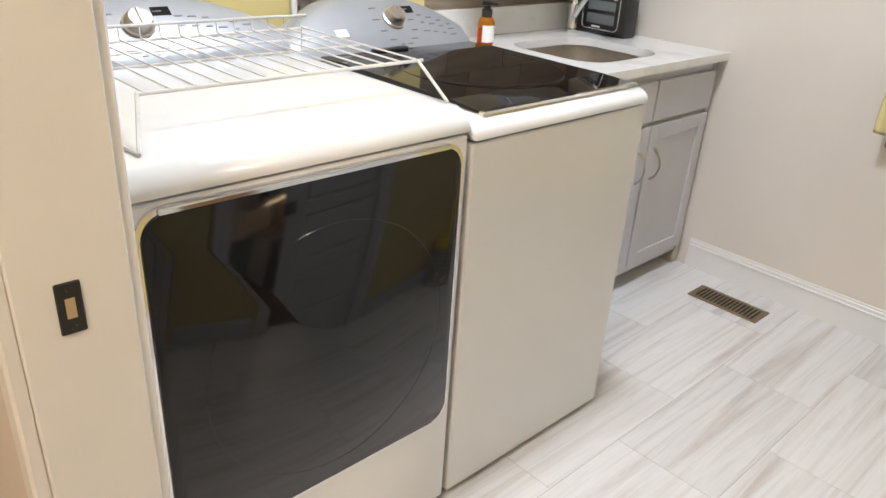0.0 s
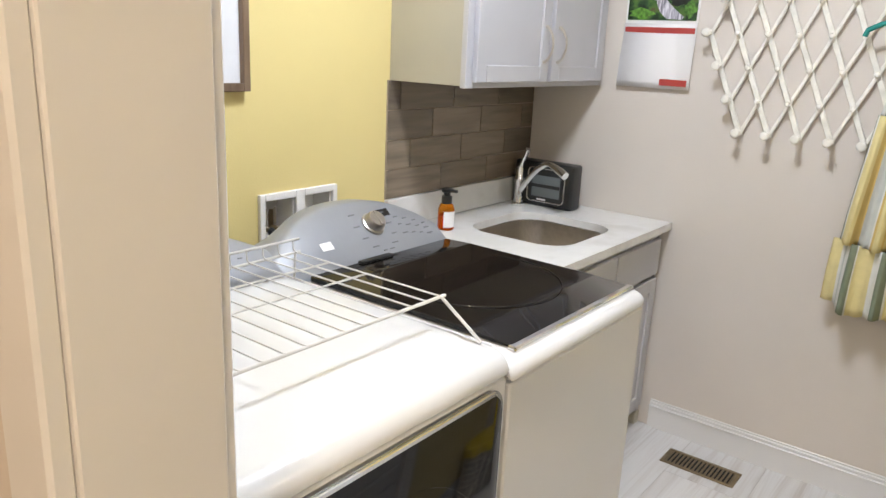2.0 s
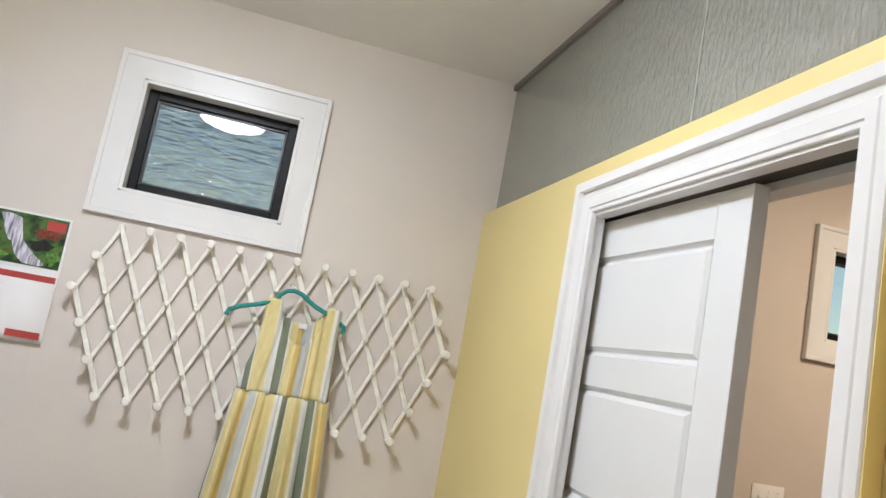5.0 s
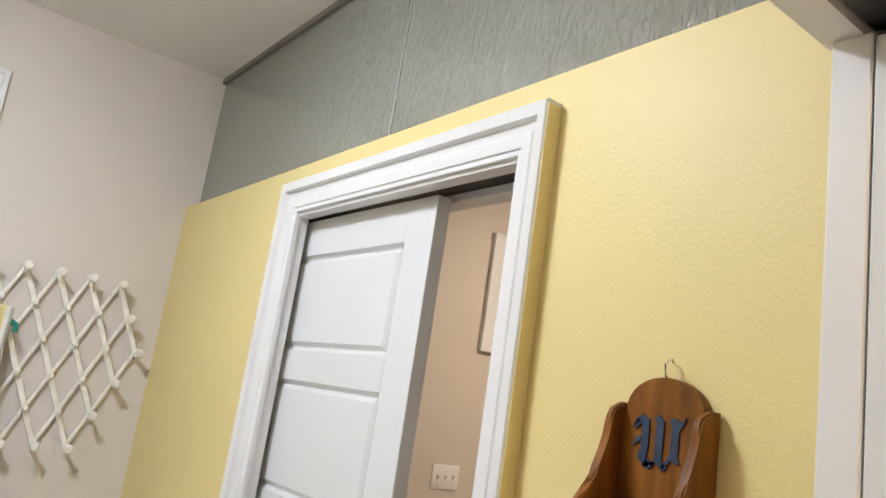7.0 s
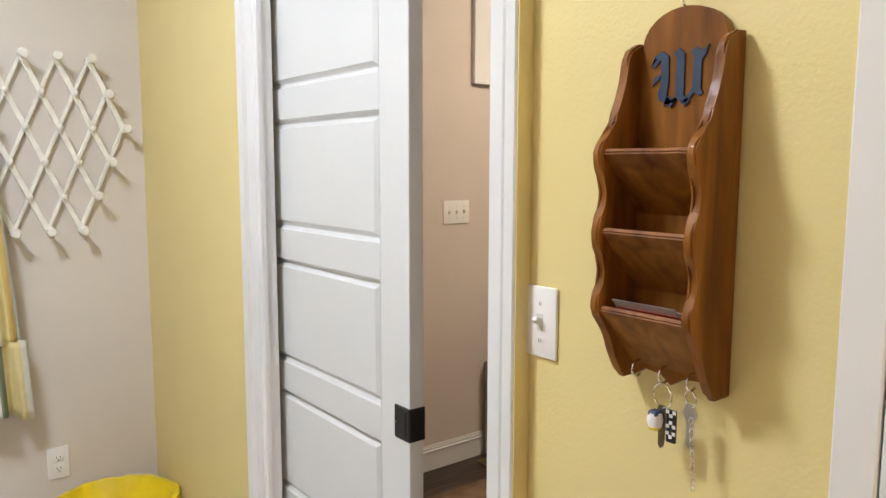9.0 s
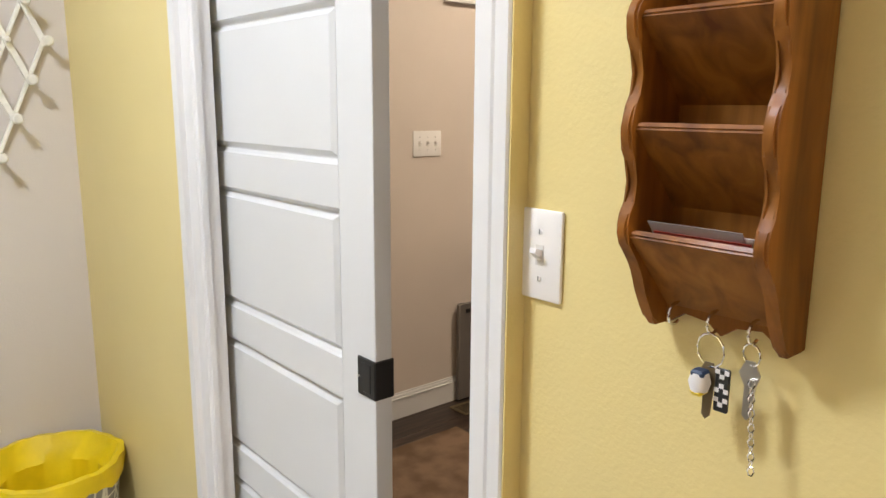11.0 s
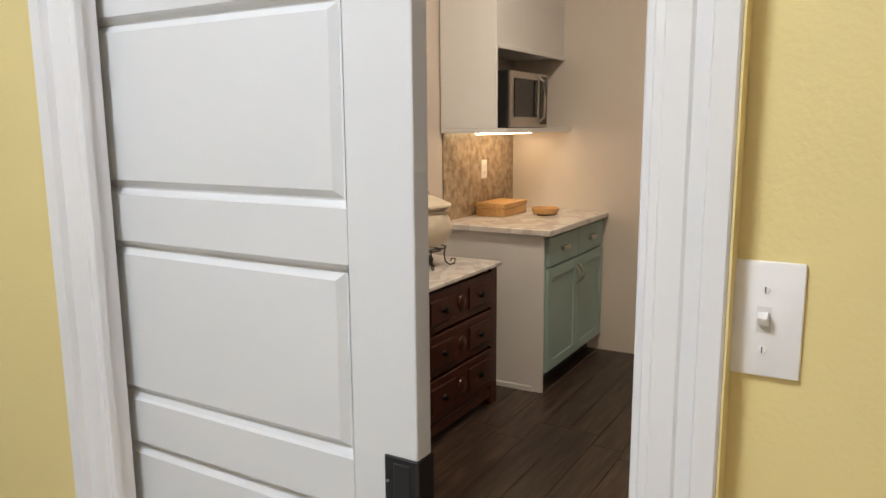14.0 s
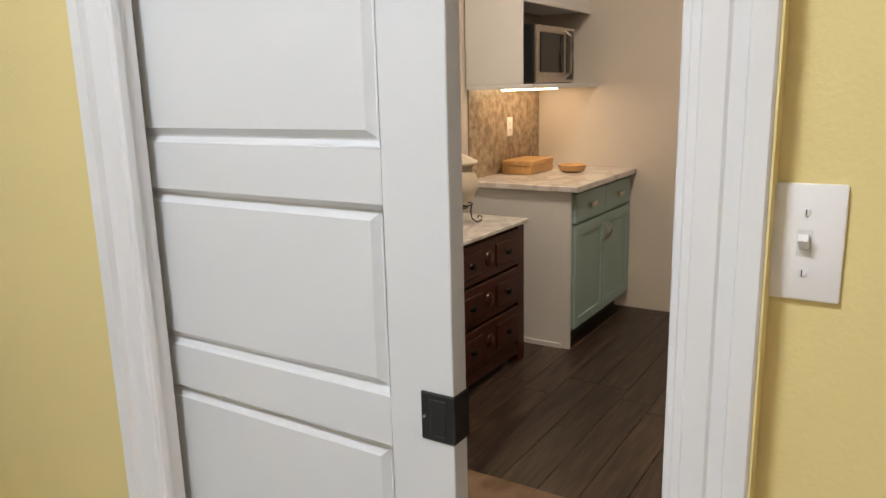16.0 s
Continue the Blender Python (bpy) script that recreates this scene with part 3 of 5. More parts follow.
def appliance_body(t, y0, y1, back, ztop, lip=0.045):
    """Enamel shell with a softly rounded top edge."""
    bm = bmesh.new()
    prof = [(back, 0.02), (FX, 0.02), (FX, ztop - lip), (FX + 0.003, ztop - lip + 0.003)]
    for k in range(0, 7):
        a = k * math.pi / 12
        prof.append((FX + 0.003 - 0.042 * (1 - math.cos(a)), ztop - lip + 0.008 + (lip - 0.008) * math.sin(a)))
    prof += [(back, ztop)]
    box(bm, back, FX, y0 + 0.004, y1 - 0.004, 0.02, ztop - lip - 0.004, 0.004)
    part("cabinet", bm, ENAMEL, t)
    bm = bmesh.new()
    top = [(back, ztop - lip)] + [p for p in prof[3:]]
    prism(bm, top, "y", y0, y1)
    bmesh.ops.bevel(bm, geom=[e for e in bm.edges if abs(e.verts[0].co.y - e.verts[1].co.y) < 1e-6], offset=0.008, segments=2, profile=0.5, affect="EDGES")
    part("top", bm, ENAMEL, t)
    for yy in (y0 + 0.06, y1 - 0.06):
        bm = bmesh.new()
        lathe(bm, [(0.02, 0), (0.02, 0.02)], (FX - 0.06, yy, 0), 12)
        part("foot", bm, BLACKP, t)


def console(t, y0, y1, xf, xb, z0, zmid, zend, knob_y):
    """Arched sloping control panel with a rotary knob."""
    bm = bmesh.new()
    n = 24
    cols = []
    for i in range(n + 1):
        u = i / n
        y = y0 + (y1 - y0) * u
        arch = 1 - abs(2 * u - 1) ** 2.4
        zt = zend + (zmid - zend) * arch
        xt = xf + (xb - xf) * (0.35 + 0.55 * arch) * 0.62
        cols.append([bm.verts.new(p) for p in ((xf, y, z0), (xf - 0.004, y, z0 + 0.012), (xt + 0.004, y, zt - 0.006), (xt - 0.012, y, zt), (xt - 0.05, y, zt - 0.004), (xb, y, z0 + 0.03), (xb, y, z0))])
    for a, b in zip(cols, cols[1:]):
        for k in range(6):
            bm.faces.new((a[k], a[k + 1], b[k + 1], b[k]))
    bm.faces.new(cols[0])
    bm.faces.new(cols[-1][::-1])
    part("console", bm, SILVERP, t, "silver arched control panel")
    # frame of the sloping face at the middle
    def on_face(y, s):
        u = (y - y0) / (y1 - y0)
        arch = 1 - abs(2 * u - 1) ** 2.4
        zt = zend + (zmid - zend) * arch
        xt = xf + (xb - xf) * (0.35 + 0.55 * arch) * 0.62
        a, b = Vector((xf - 0.004, y, z0 + 0.012)), Vector((xt + 0.004, y, zt - 0.006))
        d = (b - a).normalized()
        return a + (b - a) * s, d, Vector((d.z, 0, -d.x))
    c, d, nrm = on_face(knob_y, 0.58)
    m = Matrix((d, Vector((0, 1, 0)), nrm)).transposed().to_4x4()
    m.translation = c
    bm = bmesh.new()
    lathe(bm, [(0.036, 0), (0.036, 0.006), (0.031, 0.008), (0.029, 0.024), (0.025, 0.03), (0.0, 0.031)], (0, 0, 0), 32)
    box(bm, -0.024, 0.024, -0.004, 0.004, 0.029, 0.034, 0.0015)
    bm.transform(m)
    part("knob", bm, STEEL, t, "brushed grey rotary knob")
    bm = bmesh.new()
    box(bm, -0.012, 0.012, -0.022, 0.022, 0, 0.0012)
    c2, _, _ = on_face(knob_y + 0.065, 0.80)
    m2 = m.copy()
    m2.translation = c2
    bm.transform(m2)
    part("display", bm, BLACKG, t, "small black display")
    bm = bmesh.new()
    rng = random.Random(5)
    marks = [(knob_y + 0.062 * math.cos(a), 0.58 + 0.50 * math.sin(a)) for a in [k * math.pi / 7 for k in range(14)]]
    marks += [(knob_y + 0.10 + 0.032 * k, s) for k in range(6) for s in (0.35, 0.55, 0.72)]
    for yy, s in marks:
        if not y0 + 0.03 < yy < y1 - 0.03 or not 0.08 < s < 0.92:
            continue
        c3, _, _ = on_face(yy, s)
        m3 = m.copy()
        m3.translation = c3
        b2 = bmesh.new()
        w = rng.uniform(0.006, 0.012)
        box(b2, -0.0016, 0.0016, -w, w, -0.001, 0.0016)
        b2.transform(m3)
        me = bpy.data.meshes.new("tmp")
        b2.to_mesh(me)
        bm.from_mesh(me)
        b2.free()
        bpy.data.meshes.remove(me)
    pm = part("panel_marks", bm, mat("grey_marks", (0.17, 0.17, 0.18), 0.5), t, "small unreadable grey markings")
    pm["kind"] = "stuff"
    c4, _, _ = on_face(y0 + 0.17, 0.42)
    m4 = m.copy()
    m4.translation = c4
    bm = bmesh.new()
    box(bm, -0.012, 0.012, -0.02, 0.02, 0, 0.001)
    bm.transform(m4)
    part("sticker", bm, PAPER, t, "small white sticker")


dryer = thing("dryer", (-1.25, 0.81, 0), "white front-loading dryer with a large black glass door", "dryer")
appliance_body(dryer, 0.453, 1.127, -1.62, 0.998)
console(dryer, 0.462, 1.12, -1.44, -1.68, 0.996, 1.125, 1.05, 0.775)


def rounded(y0, y1, z0, z1, r, n=6):
    pts = []
    for cy, cz, a0 in ((y1 - r, z0 + r, -90), (y1 - r, z1 - r, 0), (y0 + r, z1 - r, 90), (y0 + r, z0 + r, 180)):
        for k in range(n + 1):
            a = radians(a0 + 90 * k / n)
            pts.append((cy + r * math.cos(a), cz + r * math.sin(a)))
    return pts


bm = bmesh.new()
prism(bm, rounded(0.459, 1.103, 0.278, 0.944, 0.045), "x", FX - 0.002, FX + 0.008)
part("door_rim", bm, CHROME, dryer, "thin chrome rim round the door")
bm = bmesh.new()
prism(bm, rounded(0.467, 1.096, 0.285, 0.935, 0.04), "x", FX, FX + 0.012)
bmesh.ops.bevel(bm, geom=[e for e in bm.edges if all(v.co.x > FX + 0.011 for v in e.verts)], offset=0.003, segments=2, profile=0.5, affect="EDGES")
part("chrome_strip", boxes((FX + 0.008, FX + 0.0140, 0.496, 1.068, 0.932, 0.9425), bevel=0.002), CHROME, dryer, "chrome strip along the top of the door")
dd = part("door", bm, BLACKG, dryer, "black tinted glass door")
bm = bmesh.new()
tube(bm, [(FX + 0.0118, 0.80 + 0.262 * math.cos(a), 0.585 + 0.262 * math.sin(a)) for a in [2 * math.pi * k / 48 for k in range(48)]], 0.0006, 6, True)
part("porthole_ring", bm, mat("faint_ring", (0.009, 0.009, 0.010), 0.10), dd)

washer = thing("washing_machine", (-1.25, 1.51, 0), "white top-loading washing machine with a smoked glass lid", "washing machine")
appliance_body(washer, 1.134, 1.757, -1.62, 0.966, 0.036)
console(washer, 1.142, 1.755, -1.445, -1.70, 0.964, 1.105, 1.02, 1.51)
lidp = [(-0.852, 0.966), (-0.852, 0.974), (-0.95, 0.978), (-1.35, 0.982), (-1.44, 0.980), (-1.44, 0.966)]
bm = bmesh.new()
prism(bm, [(x, z + 0.002) for x, z in lidp], "y", 1.200, 1.742)
bmesh.ops.bevel(bm, geom=list(bm.edges), offset=0.003, segments=1, affect="EDGES")
part("lid", bm, BROWNG, washer, "smoked brown-black glass lid")
part("lid_trim", boxes((-0.862, -0.840, 1.193, 1.749, 0.964, 0.976), bevel=0.004), CHROME, washer, "chrome front trim of the lid")
part("lid_handle", boxes((-1.436, -1.416, 1.36, 1.48, 0.981, 0.990), bevel=0.003), BLACKP, washer)
# the tub seen dimly under the lid
bm = bmesh.new()
tube(bm, [(-1.15 + 0.215 * math.cos(a), 1.49 + 0.215 * math.sin(a), 0.9822) for a in [2 * math.pi * k / 48 for k in range(48)]], 0.0012, 6, True)
part("tub_ring", bm, mat("tub_ring_grey", (0.018, 0.017, 0.017), 0.15), washer)


# ---- wire shelf lying on the dryer ----
def wire_shelf():
    t = thing("wire_shelf", (-1.2, 0.8, 0.955), "white vinyl-coated wire shelf lying on the dryer", "wire shelf")
    zt, zd = 1.060, 0.9985
    xf, xb, y0, y1 = -0.985, -1.415, 0.553, 1.137
    for x, r, z in ((xf, 0.0036, zt), (xb, 0.0034, zt), ((xf + xb) / 2, 0.0024, zt - 0.005), (xb - 0.004, 0.0034, zt + 0.030), (xb + 0.10, 0.0024, zt - 0.005)):
        bm = bmesh.new()
        tube(bm, [(x, y0, z), (x, y1 + 0.010, z)], r, 8)
        part("rail", bm, WIREW, t)
    n = 14
    for k in range(n):
        y = y0 + 0.012 + (y1 - y0 - 0.02) * k / (n - 1)
        bm = bmesh.new()
        tube(bm, [(xb - 0.004, y, zt + 0.030), (xb - 0.002, y, zt + 0.008), (xb + 0.006, y, zt + 0.003), (xf + 0.002, y, zt + 0.003)], 0.0019, 6)
        part("wire", bm, WIREW, t)
    for y, dy in ((0.555, -0.05), (y1 - 0.002, -0.02)):
        bm = bmesh.new()
        tube(bm, [(xf, y, zt), (xf + 0.115, y + dy, zd + 0.004)], 0.0034, 6)
        part("leg", bm, WIREW, t)
    bm = bmesh.new()
    tube(bm, [(xf + 0.115, 0.505, zd + 0.0035), (xf + 0.04, 0.500, zd + 0.0035)], 0.0030, 6)
    part("foot", bm, WIREW, t)
    for y in (y0 + 0.004, y1 - 0.004):
        bm = bmesh.new()
        tube(bm, [(xb, y, zt), (xb - 0.004, y, zd + 0.002)], 0.003, 6)
        part("leg", bm, WIREW, t)
    return t


wire_shelf()

# ---- sink counter, cabinets ----
def shaker(parent, name, x, y0, y1, z0, z1, rail=0.055, hand=None, mat_=None):
    mm = mat_ or CABGREY
    d = part(name, boxes((x - 0.019, x - 0.007, y0 + 0.002, y1 - 0.002, z0 + 0.002, z1 - 0.002)), mm, parent)
    part("frame", boxes((x - 0.019, x, y0, y0 + rail, z0, z1), (x - 0.019, x, y1 - rail, y1, z0, z1), (x - 0.019, x, y0 + rail, y1 - rail, z1 - rail, z1), (x - 0.019, x, y0 + rail, y1 - rail, z0, z0 + rail), bevel=0.0022), mm, d)
    if hand:
        hy, hz, ln = hand
        bm = bmesh.new()
        pts = [(x, hy, hz)] + [(x + 0.006 + 0.028 * math.sin(math.pi * k / 10) ** 0.7, hy, hz + ln * k / 10) for k in range(11)] + [(x, hy, hz + ln)]
        tube(bm, pts, [0.006] * 2 + [0.0045] * 9 + [0.006] * 2, 8)
        part("handle", bm, NICKEL, d, "brushed nickel bow handle")
    return d


base = thing("sink_cabinet", (-1.5, 2.4, 0), "grey shaker base cabinet under the sink counter", "cabinet")
part("body", boxes((W + 0.002, -1.216, 1.945, N - 0.004, 0.058, 0.690)), CABGREY, base)
part("apron", boxes((-1.240, -1.216, 1.945, N - 0.004, 0.692, 0.868)), CABGREY, base)
part("side_panel", boxes((W + 0.002, -1.242, 1.945, 1.963, 0.692, 0.868)), CABGREY, base)
part("toe_kick", boxes((W + 0.002, -1.29, 1.945, N - 0.004, 0.0, 0.057)), CABSIDE, base)
part("side_foot", boxes((-1.289, -1.205, N - 0.045, N - 0.004, 0.0, 0.057), bevel=0.002), CABSIDE, base, "beige end foot")
part("filler", boxes((-1.216, -1.210, N - 0.022, N - 0.004, 0.058, 0.868)), CABGREY, base)
shaker(base, "door", -1.196, 2.462, N - 0.022, 0.090, 0.668, hand=(2.505, 0.46, 0.115))
shaker(base, "door", -1.196, 2.02, 2.452, 0.090, 0.668, hand=(2.405, 0.46, 0.115))
part("drawer_front", boxes((-1.216, -1.196, 2.462, N - 0.022, 0.686, 0.832), bevel=0.003), CABGREY, base)
part("drawer_front", boxes((-1.216, -1.196, 2.02, 2.452, 0.686, 0.832), bevel=0.003), CABGREY, base)


def sink_counter():
    z1, th = 0.900, 0.03
    outer = [(W + 0.001, 1.925), (-1.170, 1.925), (-1.170, N - 0.002), (W + 0.001, N - 0.002)]
    hole = rounded(-1.695, -1.280, 2.165, 2.61, 0.11, 8)
    bm = bmesh.new()
    loops = []
    for pts in (outer, hole):
        vs = [bm.verts.new((x, y, z1)) for x, y in pts]
        loops += [bm.edges.new((vs[i], vs[(i + 1) % len(vs)])) for i in range(len(vs))]
    bmesh.ops.triangle_fill(bm, use_beauty=True, edges=loops)
    ex = bmesh.ops.extrude_face_region(bm, geom=list(bm.faces))
    for v in [g for g in ex["geom"] if isinstance(g, bmesh.types.BMVert)]:
        v.co.z -= th
    t = tagged(part("countertop", bm, QUARTZ), "white quartz sink countertop with a rounded cutout", "countertop")
    part("backsplash", boxes((W + 0.001, W + 0.022, 1.925, N - 0.002, z1 + 0.0005, 1.005), bevel=0.002), QUARTZ, t)
    bm = bmesh.new()
    rings = []
    for inset, z in ((-0.012, z1 - 0.031), (0.004, z1 - 0.032), (0.010, z1 - 0.10), (0.03, z1 - 0.16), (0.07, z1 - 0.175)):
        rings.append([bm.verts.new((x, y, z)) for x, y in rounded(-1.695 + inset, -1.280 - inset, 2.165 + inset, 2.61 - inset, max(0.04, 0.11 - inset), 8)])
    for a, b in zip(rings, rings[1:]):
        for k in range(len(a)):
            j = (k + 1) % len(a)
            bm.faces.new((a[k], a[j], b[j], b[k]))
    bm.faces.new(rings[-1])
    s = tagged(part("sink", bm, STEEL), "stainless steel undermount sink bowl", "sink")
    bm = bmesh.new()
    lathe(bm, [(0.0, 0.003), (0.03, 0.003), (0.04, 0.006), (0.042, 0.0)], (-1.50, 2.42, z1 - 0.1745), 24)
    part("drain", bm, CHROME, s)


sink_counter()


def faucet(x, y, z):
    t = thing("faucet", (x, y, z), "chrome single-lever faucet with a curved spout", "faucet")
    bm = bmesh.new()
    lathe(bm, [(0.028, 0.0005), (0.028, 0.012), (0.021, 0.018), (0.0185, 0.03), (0.0175, 0.10), (0.021, 0.108), (0.021, 0.118), (0.017, 0.124), (0.0175, 0.15), (0.012, 0.168), (0, 0.170)], (x, y, z), 28)
    part("body", bm, CHROME, t)
    bm = bmesh.new()
    d = Vector((0.94, -0.34, 0))
    pts = []
    for k in range(15):
        u = k / 14
        pts.append(Vector((x, y, z + 0.07)) + d * (0.012 + 0.27 * u) + Vector((0, 0, 0.135 * math.sin(min(1, u * 1.45) * math.pi / 2) - 0.032 * max(0, u - 0.6) ** 1.3 / 0.3)))
    tube(bm, pts, [0.0125] * 8 + [0.0115, 0.0115, 0.0125, 0.015, 0.0165, 0.017, 0.016], 14)
    part("spout", bm, CHROME, t)
    bm = bmesh.new()
    tube(bm, [(x, y, z + 0.155), (x + 0.012, y - 0.004, z + 0.19), (x + 0.03, y - 0.01, z + 0.225), (x + 0.04, y - 0.014, z + 0.245)], [0.011, 0.008, 0.009, 0.012], 12)
    part("lever", bm, CHROME, t)


faucet(-1.765, 2.66, 0.900)


def soap_bottle(x, y, z):
    t = thing("soap_bottle", (x, y, z), "clear pump bottle of orange hand soap with white label", "soap bottle")
    bm = bmesh.new()
    lathe(bm, [(0.027, 0.001), (0.030, 0.006), (0.030, 0.075), (0.024, 0.092), (0.016, 0.098), (0, 0.098)], (x, y, z), 24)
    part("bottle", bm, ORANGE, t, "clear bottle with orange soap")
    bm = bmesh.new()
    lathe(bm, [(0.0262, 0.004), (0.0262, 0.055), (0, 0.055)], (x, y, z), 20)
    part("soap", bm, mat("orange_liquid", (0.70, 0.16, 0.01), 0.2), t)
    bm = bmesh.new()
    n = 8
    vs = [[bm.verts.new((x + 0.0305 * math.cos(a), y + 0.0305 * math.sin(a), z + h)) for a in [radians(-70 + 110 * k / n) for k in range(n + 1)]] for h in (0.012, 0.07)]
    for k in range(n):
        bm.faces.new((vs[0][k], vs[0][k + 1], vs[1][k + 1], vs[1][k]))
    part("label", bm, PAPER, t, "white paper label with green top")
    bm = bmesh.new()
    lathe(bm, [(0.019, 0.096), (0.019, 0.122), (0.012, 0.125), (0.012, 0.135), (0.02, 0.137), (0.02, 0.149), (0, 0.151)], (x, y, z), 20)
    box(bm, x - 0.005, x + 0.045, y - 0.007, y + 0.007, z + 0.139, z + 0.149, 0.002)
    part("pump", bm, BLACKP, t, "black pump head")


soap_bottle(-1.71, 2.09, 0.9005)


def counter_radio(x0, x1, y0, y1, z0, z1):
    """Black toaster-like box with chrome outline on its face, leaning on the wall."""
    t = thing("toaster", ((x0 + x1) / 2, (y0 + y1) / 2, z0), "small black toaster with chrome outlined front", "toaster")
    bm = bmesh.new()
    box(bm, x0, x1, y0, y1, z0, z1, 0.012, 3)
    part("body", bm, BLACKP, t)
    cx0, cx1, cz0, cz1 = x0 + 0.07, x1 - 0.035, z0 + 0.022, z1 - 0.025
    bm = bmesh.new()
    tube(bm, [(a, y0 - 0.002, b) for a, b in rounded(cx0, cx1, cz0, cz1, 0.018, 5)], 0.0035, 8, True)
    part("chrome_outline", bm, CHROME, t)
    part("front_glass", boxes((cx0 + 0.02, cx1 - 0.02, y0 - 0.003, y0, cz0 + 0.02, cz1 - 0.03), bevel=0.001), mat("grey_front_glass", (0.16, 0.18, 0.18), 0.15, coat=0.5), t, "grey reflective front")
    part("bar", boxes((cx0 + 0.02, cx1 - 0.02, y0 - 0.006, y0 - 0.003, (cz0 + cz1) / 2 - 0.01, (cz0 + cz1) / 2 + 0.004)), BLACKP, t)
    part("name_plate", boxes((cx0 + 0.05, cx0 + 0.09, y0 - 0.005, y0 - 0.002, cz0 + 0.006, cz0 + 0.012)), PAPER, t)


counter_radio(-1.825, -1.545, 2.715, 2.80, 0.9005, 1.088)

upper = thing("wall_cabinet", (-1.68, 2.38, 1.41), "grey shaker wall cabinet with two doors above the sink", "wall cabinet")
part("body", boxes((W + 0.001, -1.548, 1.94, N - 0.02, 1.418, 2.30)), CABSIDE, upper, "greige cabinet side with the yellow wall's bounce in its colour")
part("face_frame", boxes((-1.566, -1.546, 1.938, 1.985, 1.412, 2.302), (-1.566, -1.546, N - 0.05, N - 0.004, 1.412, 2.302), (-1.566, -1.546, 1.985, N - 0.05, 1.412, 1.44), (-1.566, -1.546, 1.985, N - 0.05, 2.27, 2.302), (-1.566, -1.546, 2.40, 2.45, 1.44, 2.27), bevel=0.001), CABGREY, upper)
shaker(upper, "door", -1.527, 1.972, 2.412, 1.43, 2.29, hand=(2.375, 1.50, 0.12))
shaker(upper, "door", -1.527, 2.436, N - 0.035, 1.43, 2.29, hand=(2.470, 1.50, 0.12))


# ---- things on the walls ----
def outlet_box(y0, y1, z0, z1):
    t = thing("washer_outlet_box", (W, (y0 + y1) / 2, z0), "white recessed double supply box with brass valves", "outlet box")
    x = W
    ym = (y0 + y1) / 2
    part("frame", boxes((x, x + 0.014, y0, y0 + 0.02, z0, z1), (x, x + 0.014, y1 - 0.02, y1, z0, z1), (x, x + 0.014, ym - 0.018, ym + 0.018, z0, z1), (x, x + 0.0135, y0 + 0.02, ym - 0.018, z1 - 0.022, z1), (x, x + 0.0135, ym + 0.018, y1 - 0.02, z1 - 0.022, z1), (x, x + 0.0135, y0 + 0.02, ym - 0.018, z0, z0 + 0.02), (x, x + 0.0135, ym + 0.018, y1 - 0.02, z0, z0 + 0.02), bevel=0.002), PLATE, t)
    a, b, c, d = y0 + 0.02, y1 - 0.02, z0 + 0.02, z1 - 0.022
    for ya, yb in ((a, ym - 0.018), (ym + 0.018, b)):
        part("recess", boxes((x - 0.080, x - 0.077, ya, yb, c, d), (x - 0.077, x, ya, ya + 0.003, c, d), (x - 0.077, x, yb - 0.003, yb, c, d), (x - 0.077, x, ya + 0.003, yb - 0.003, c, c + 0.003), (x - 0.077, x, ya + 0.003, yb - 0.003, d - 0.003, d)), PLATE, t, "white plastic recess")
    for yy in (y0 + 0.05, y0 + 0.085):
        bm = bmesh.new()
        tube(bm, [(x - 0.045, yy, z0 + 0.023), (x - 0.045, yy, z0 + 0.085), (x - 0.045, yy, z0 + 0.105)], [0.009, 0.009, 0.006], 10)
        tube(bm, [(x - 0.045, yy, z0 + 0.052), (x - 0.008, yy + 0.006, z0 + 0.048)], 0.0085, 8)
        v = part("valve", bm, BRASSV, t, "brass shut-off valve")
        bm = bmesh.new()
        tube(bm, [(x - 0.010, yy + 0.005, z0 + 0.048), (x + 0.004, yy + 0.007, z0 + 0.044), (x + 0.012, yy + 0.010, z0 + 0.020), (x + 0.012, yy + 0.012, z0 - 0.12)], [0.012, 0.012, 0.009, 0.009], 10)
        part("hose", bm, BLACKP, v, "black rubber supply hose")
        part("lever", boxes((x - 0.030, x - 0.024, yy - 0.005, yy + 0.005, z0 + 0.060, z0 + 0.115), bevel=0.002), STEEL, v, "steel lever handle")
    bm = bmesh.new()
    tube(bm, [(x - 0.06, ym + 0.075, z0 + 0.040), (x - 0.02, ym + 0.075, z0 + 0.046), (x - 0.006, ym + 0.077, z0 + 0.070)], [0.012, 0.010, 0.004], 8)
    part("plug", bm, BLACKP, t)


outlet_box(1.378, 1.688, 0.925, 1.092)

pic = thing("picture_frame", (W, 1.12, 1.40), "white picture in a grey-brown wooden frame on the yellow wall", "picture frame")
PY0, PY1, PZ0, PZ1 = 0.82, 1.342, 1.392, 2.05
part("frame_side", boxes((W + 0.001, W + 0.03, PY0, PY0 + 0.022, PZ0, PZ1), bevel=0.002), OLIVEW, pic)
part("frame_side", boxes((W + 0.001, W + 0.03, PY1 - 0.022, PY1, PZ0, PZ1), bevel=0.002), OLIVEW, pic)
part("frame_bottom", boxes((W + 0.001, W + 0.03, PY0 + 0.022, PY1 - 0.022, PZ0, PZ0 + 0.022), bevel=0.002), OLIVEW, pic)
part("frame_top", boxes((W + 0.001, W + 0.03, PY0 + 0.022, PY1 - 0.022, PZ1 - 0.022, PZ1), bevel=0.002), OLIVEW, pic)
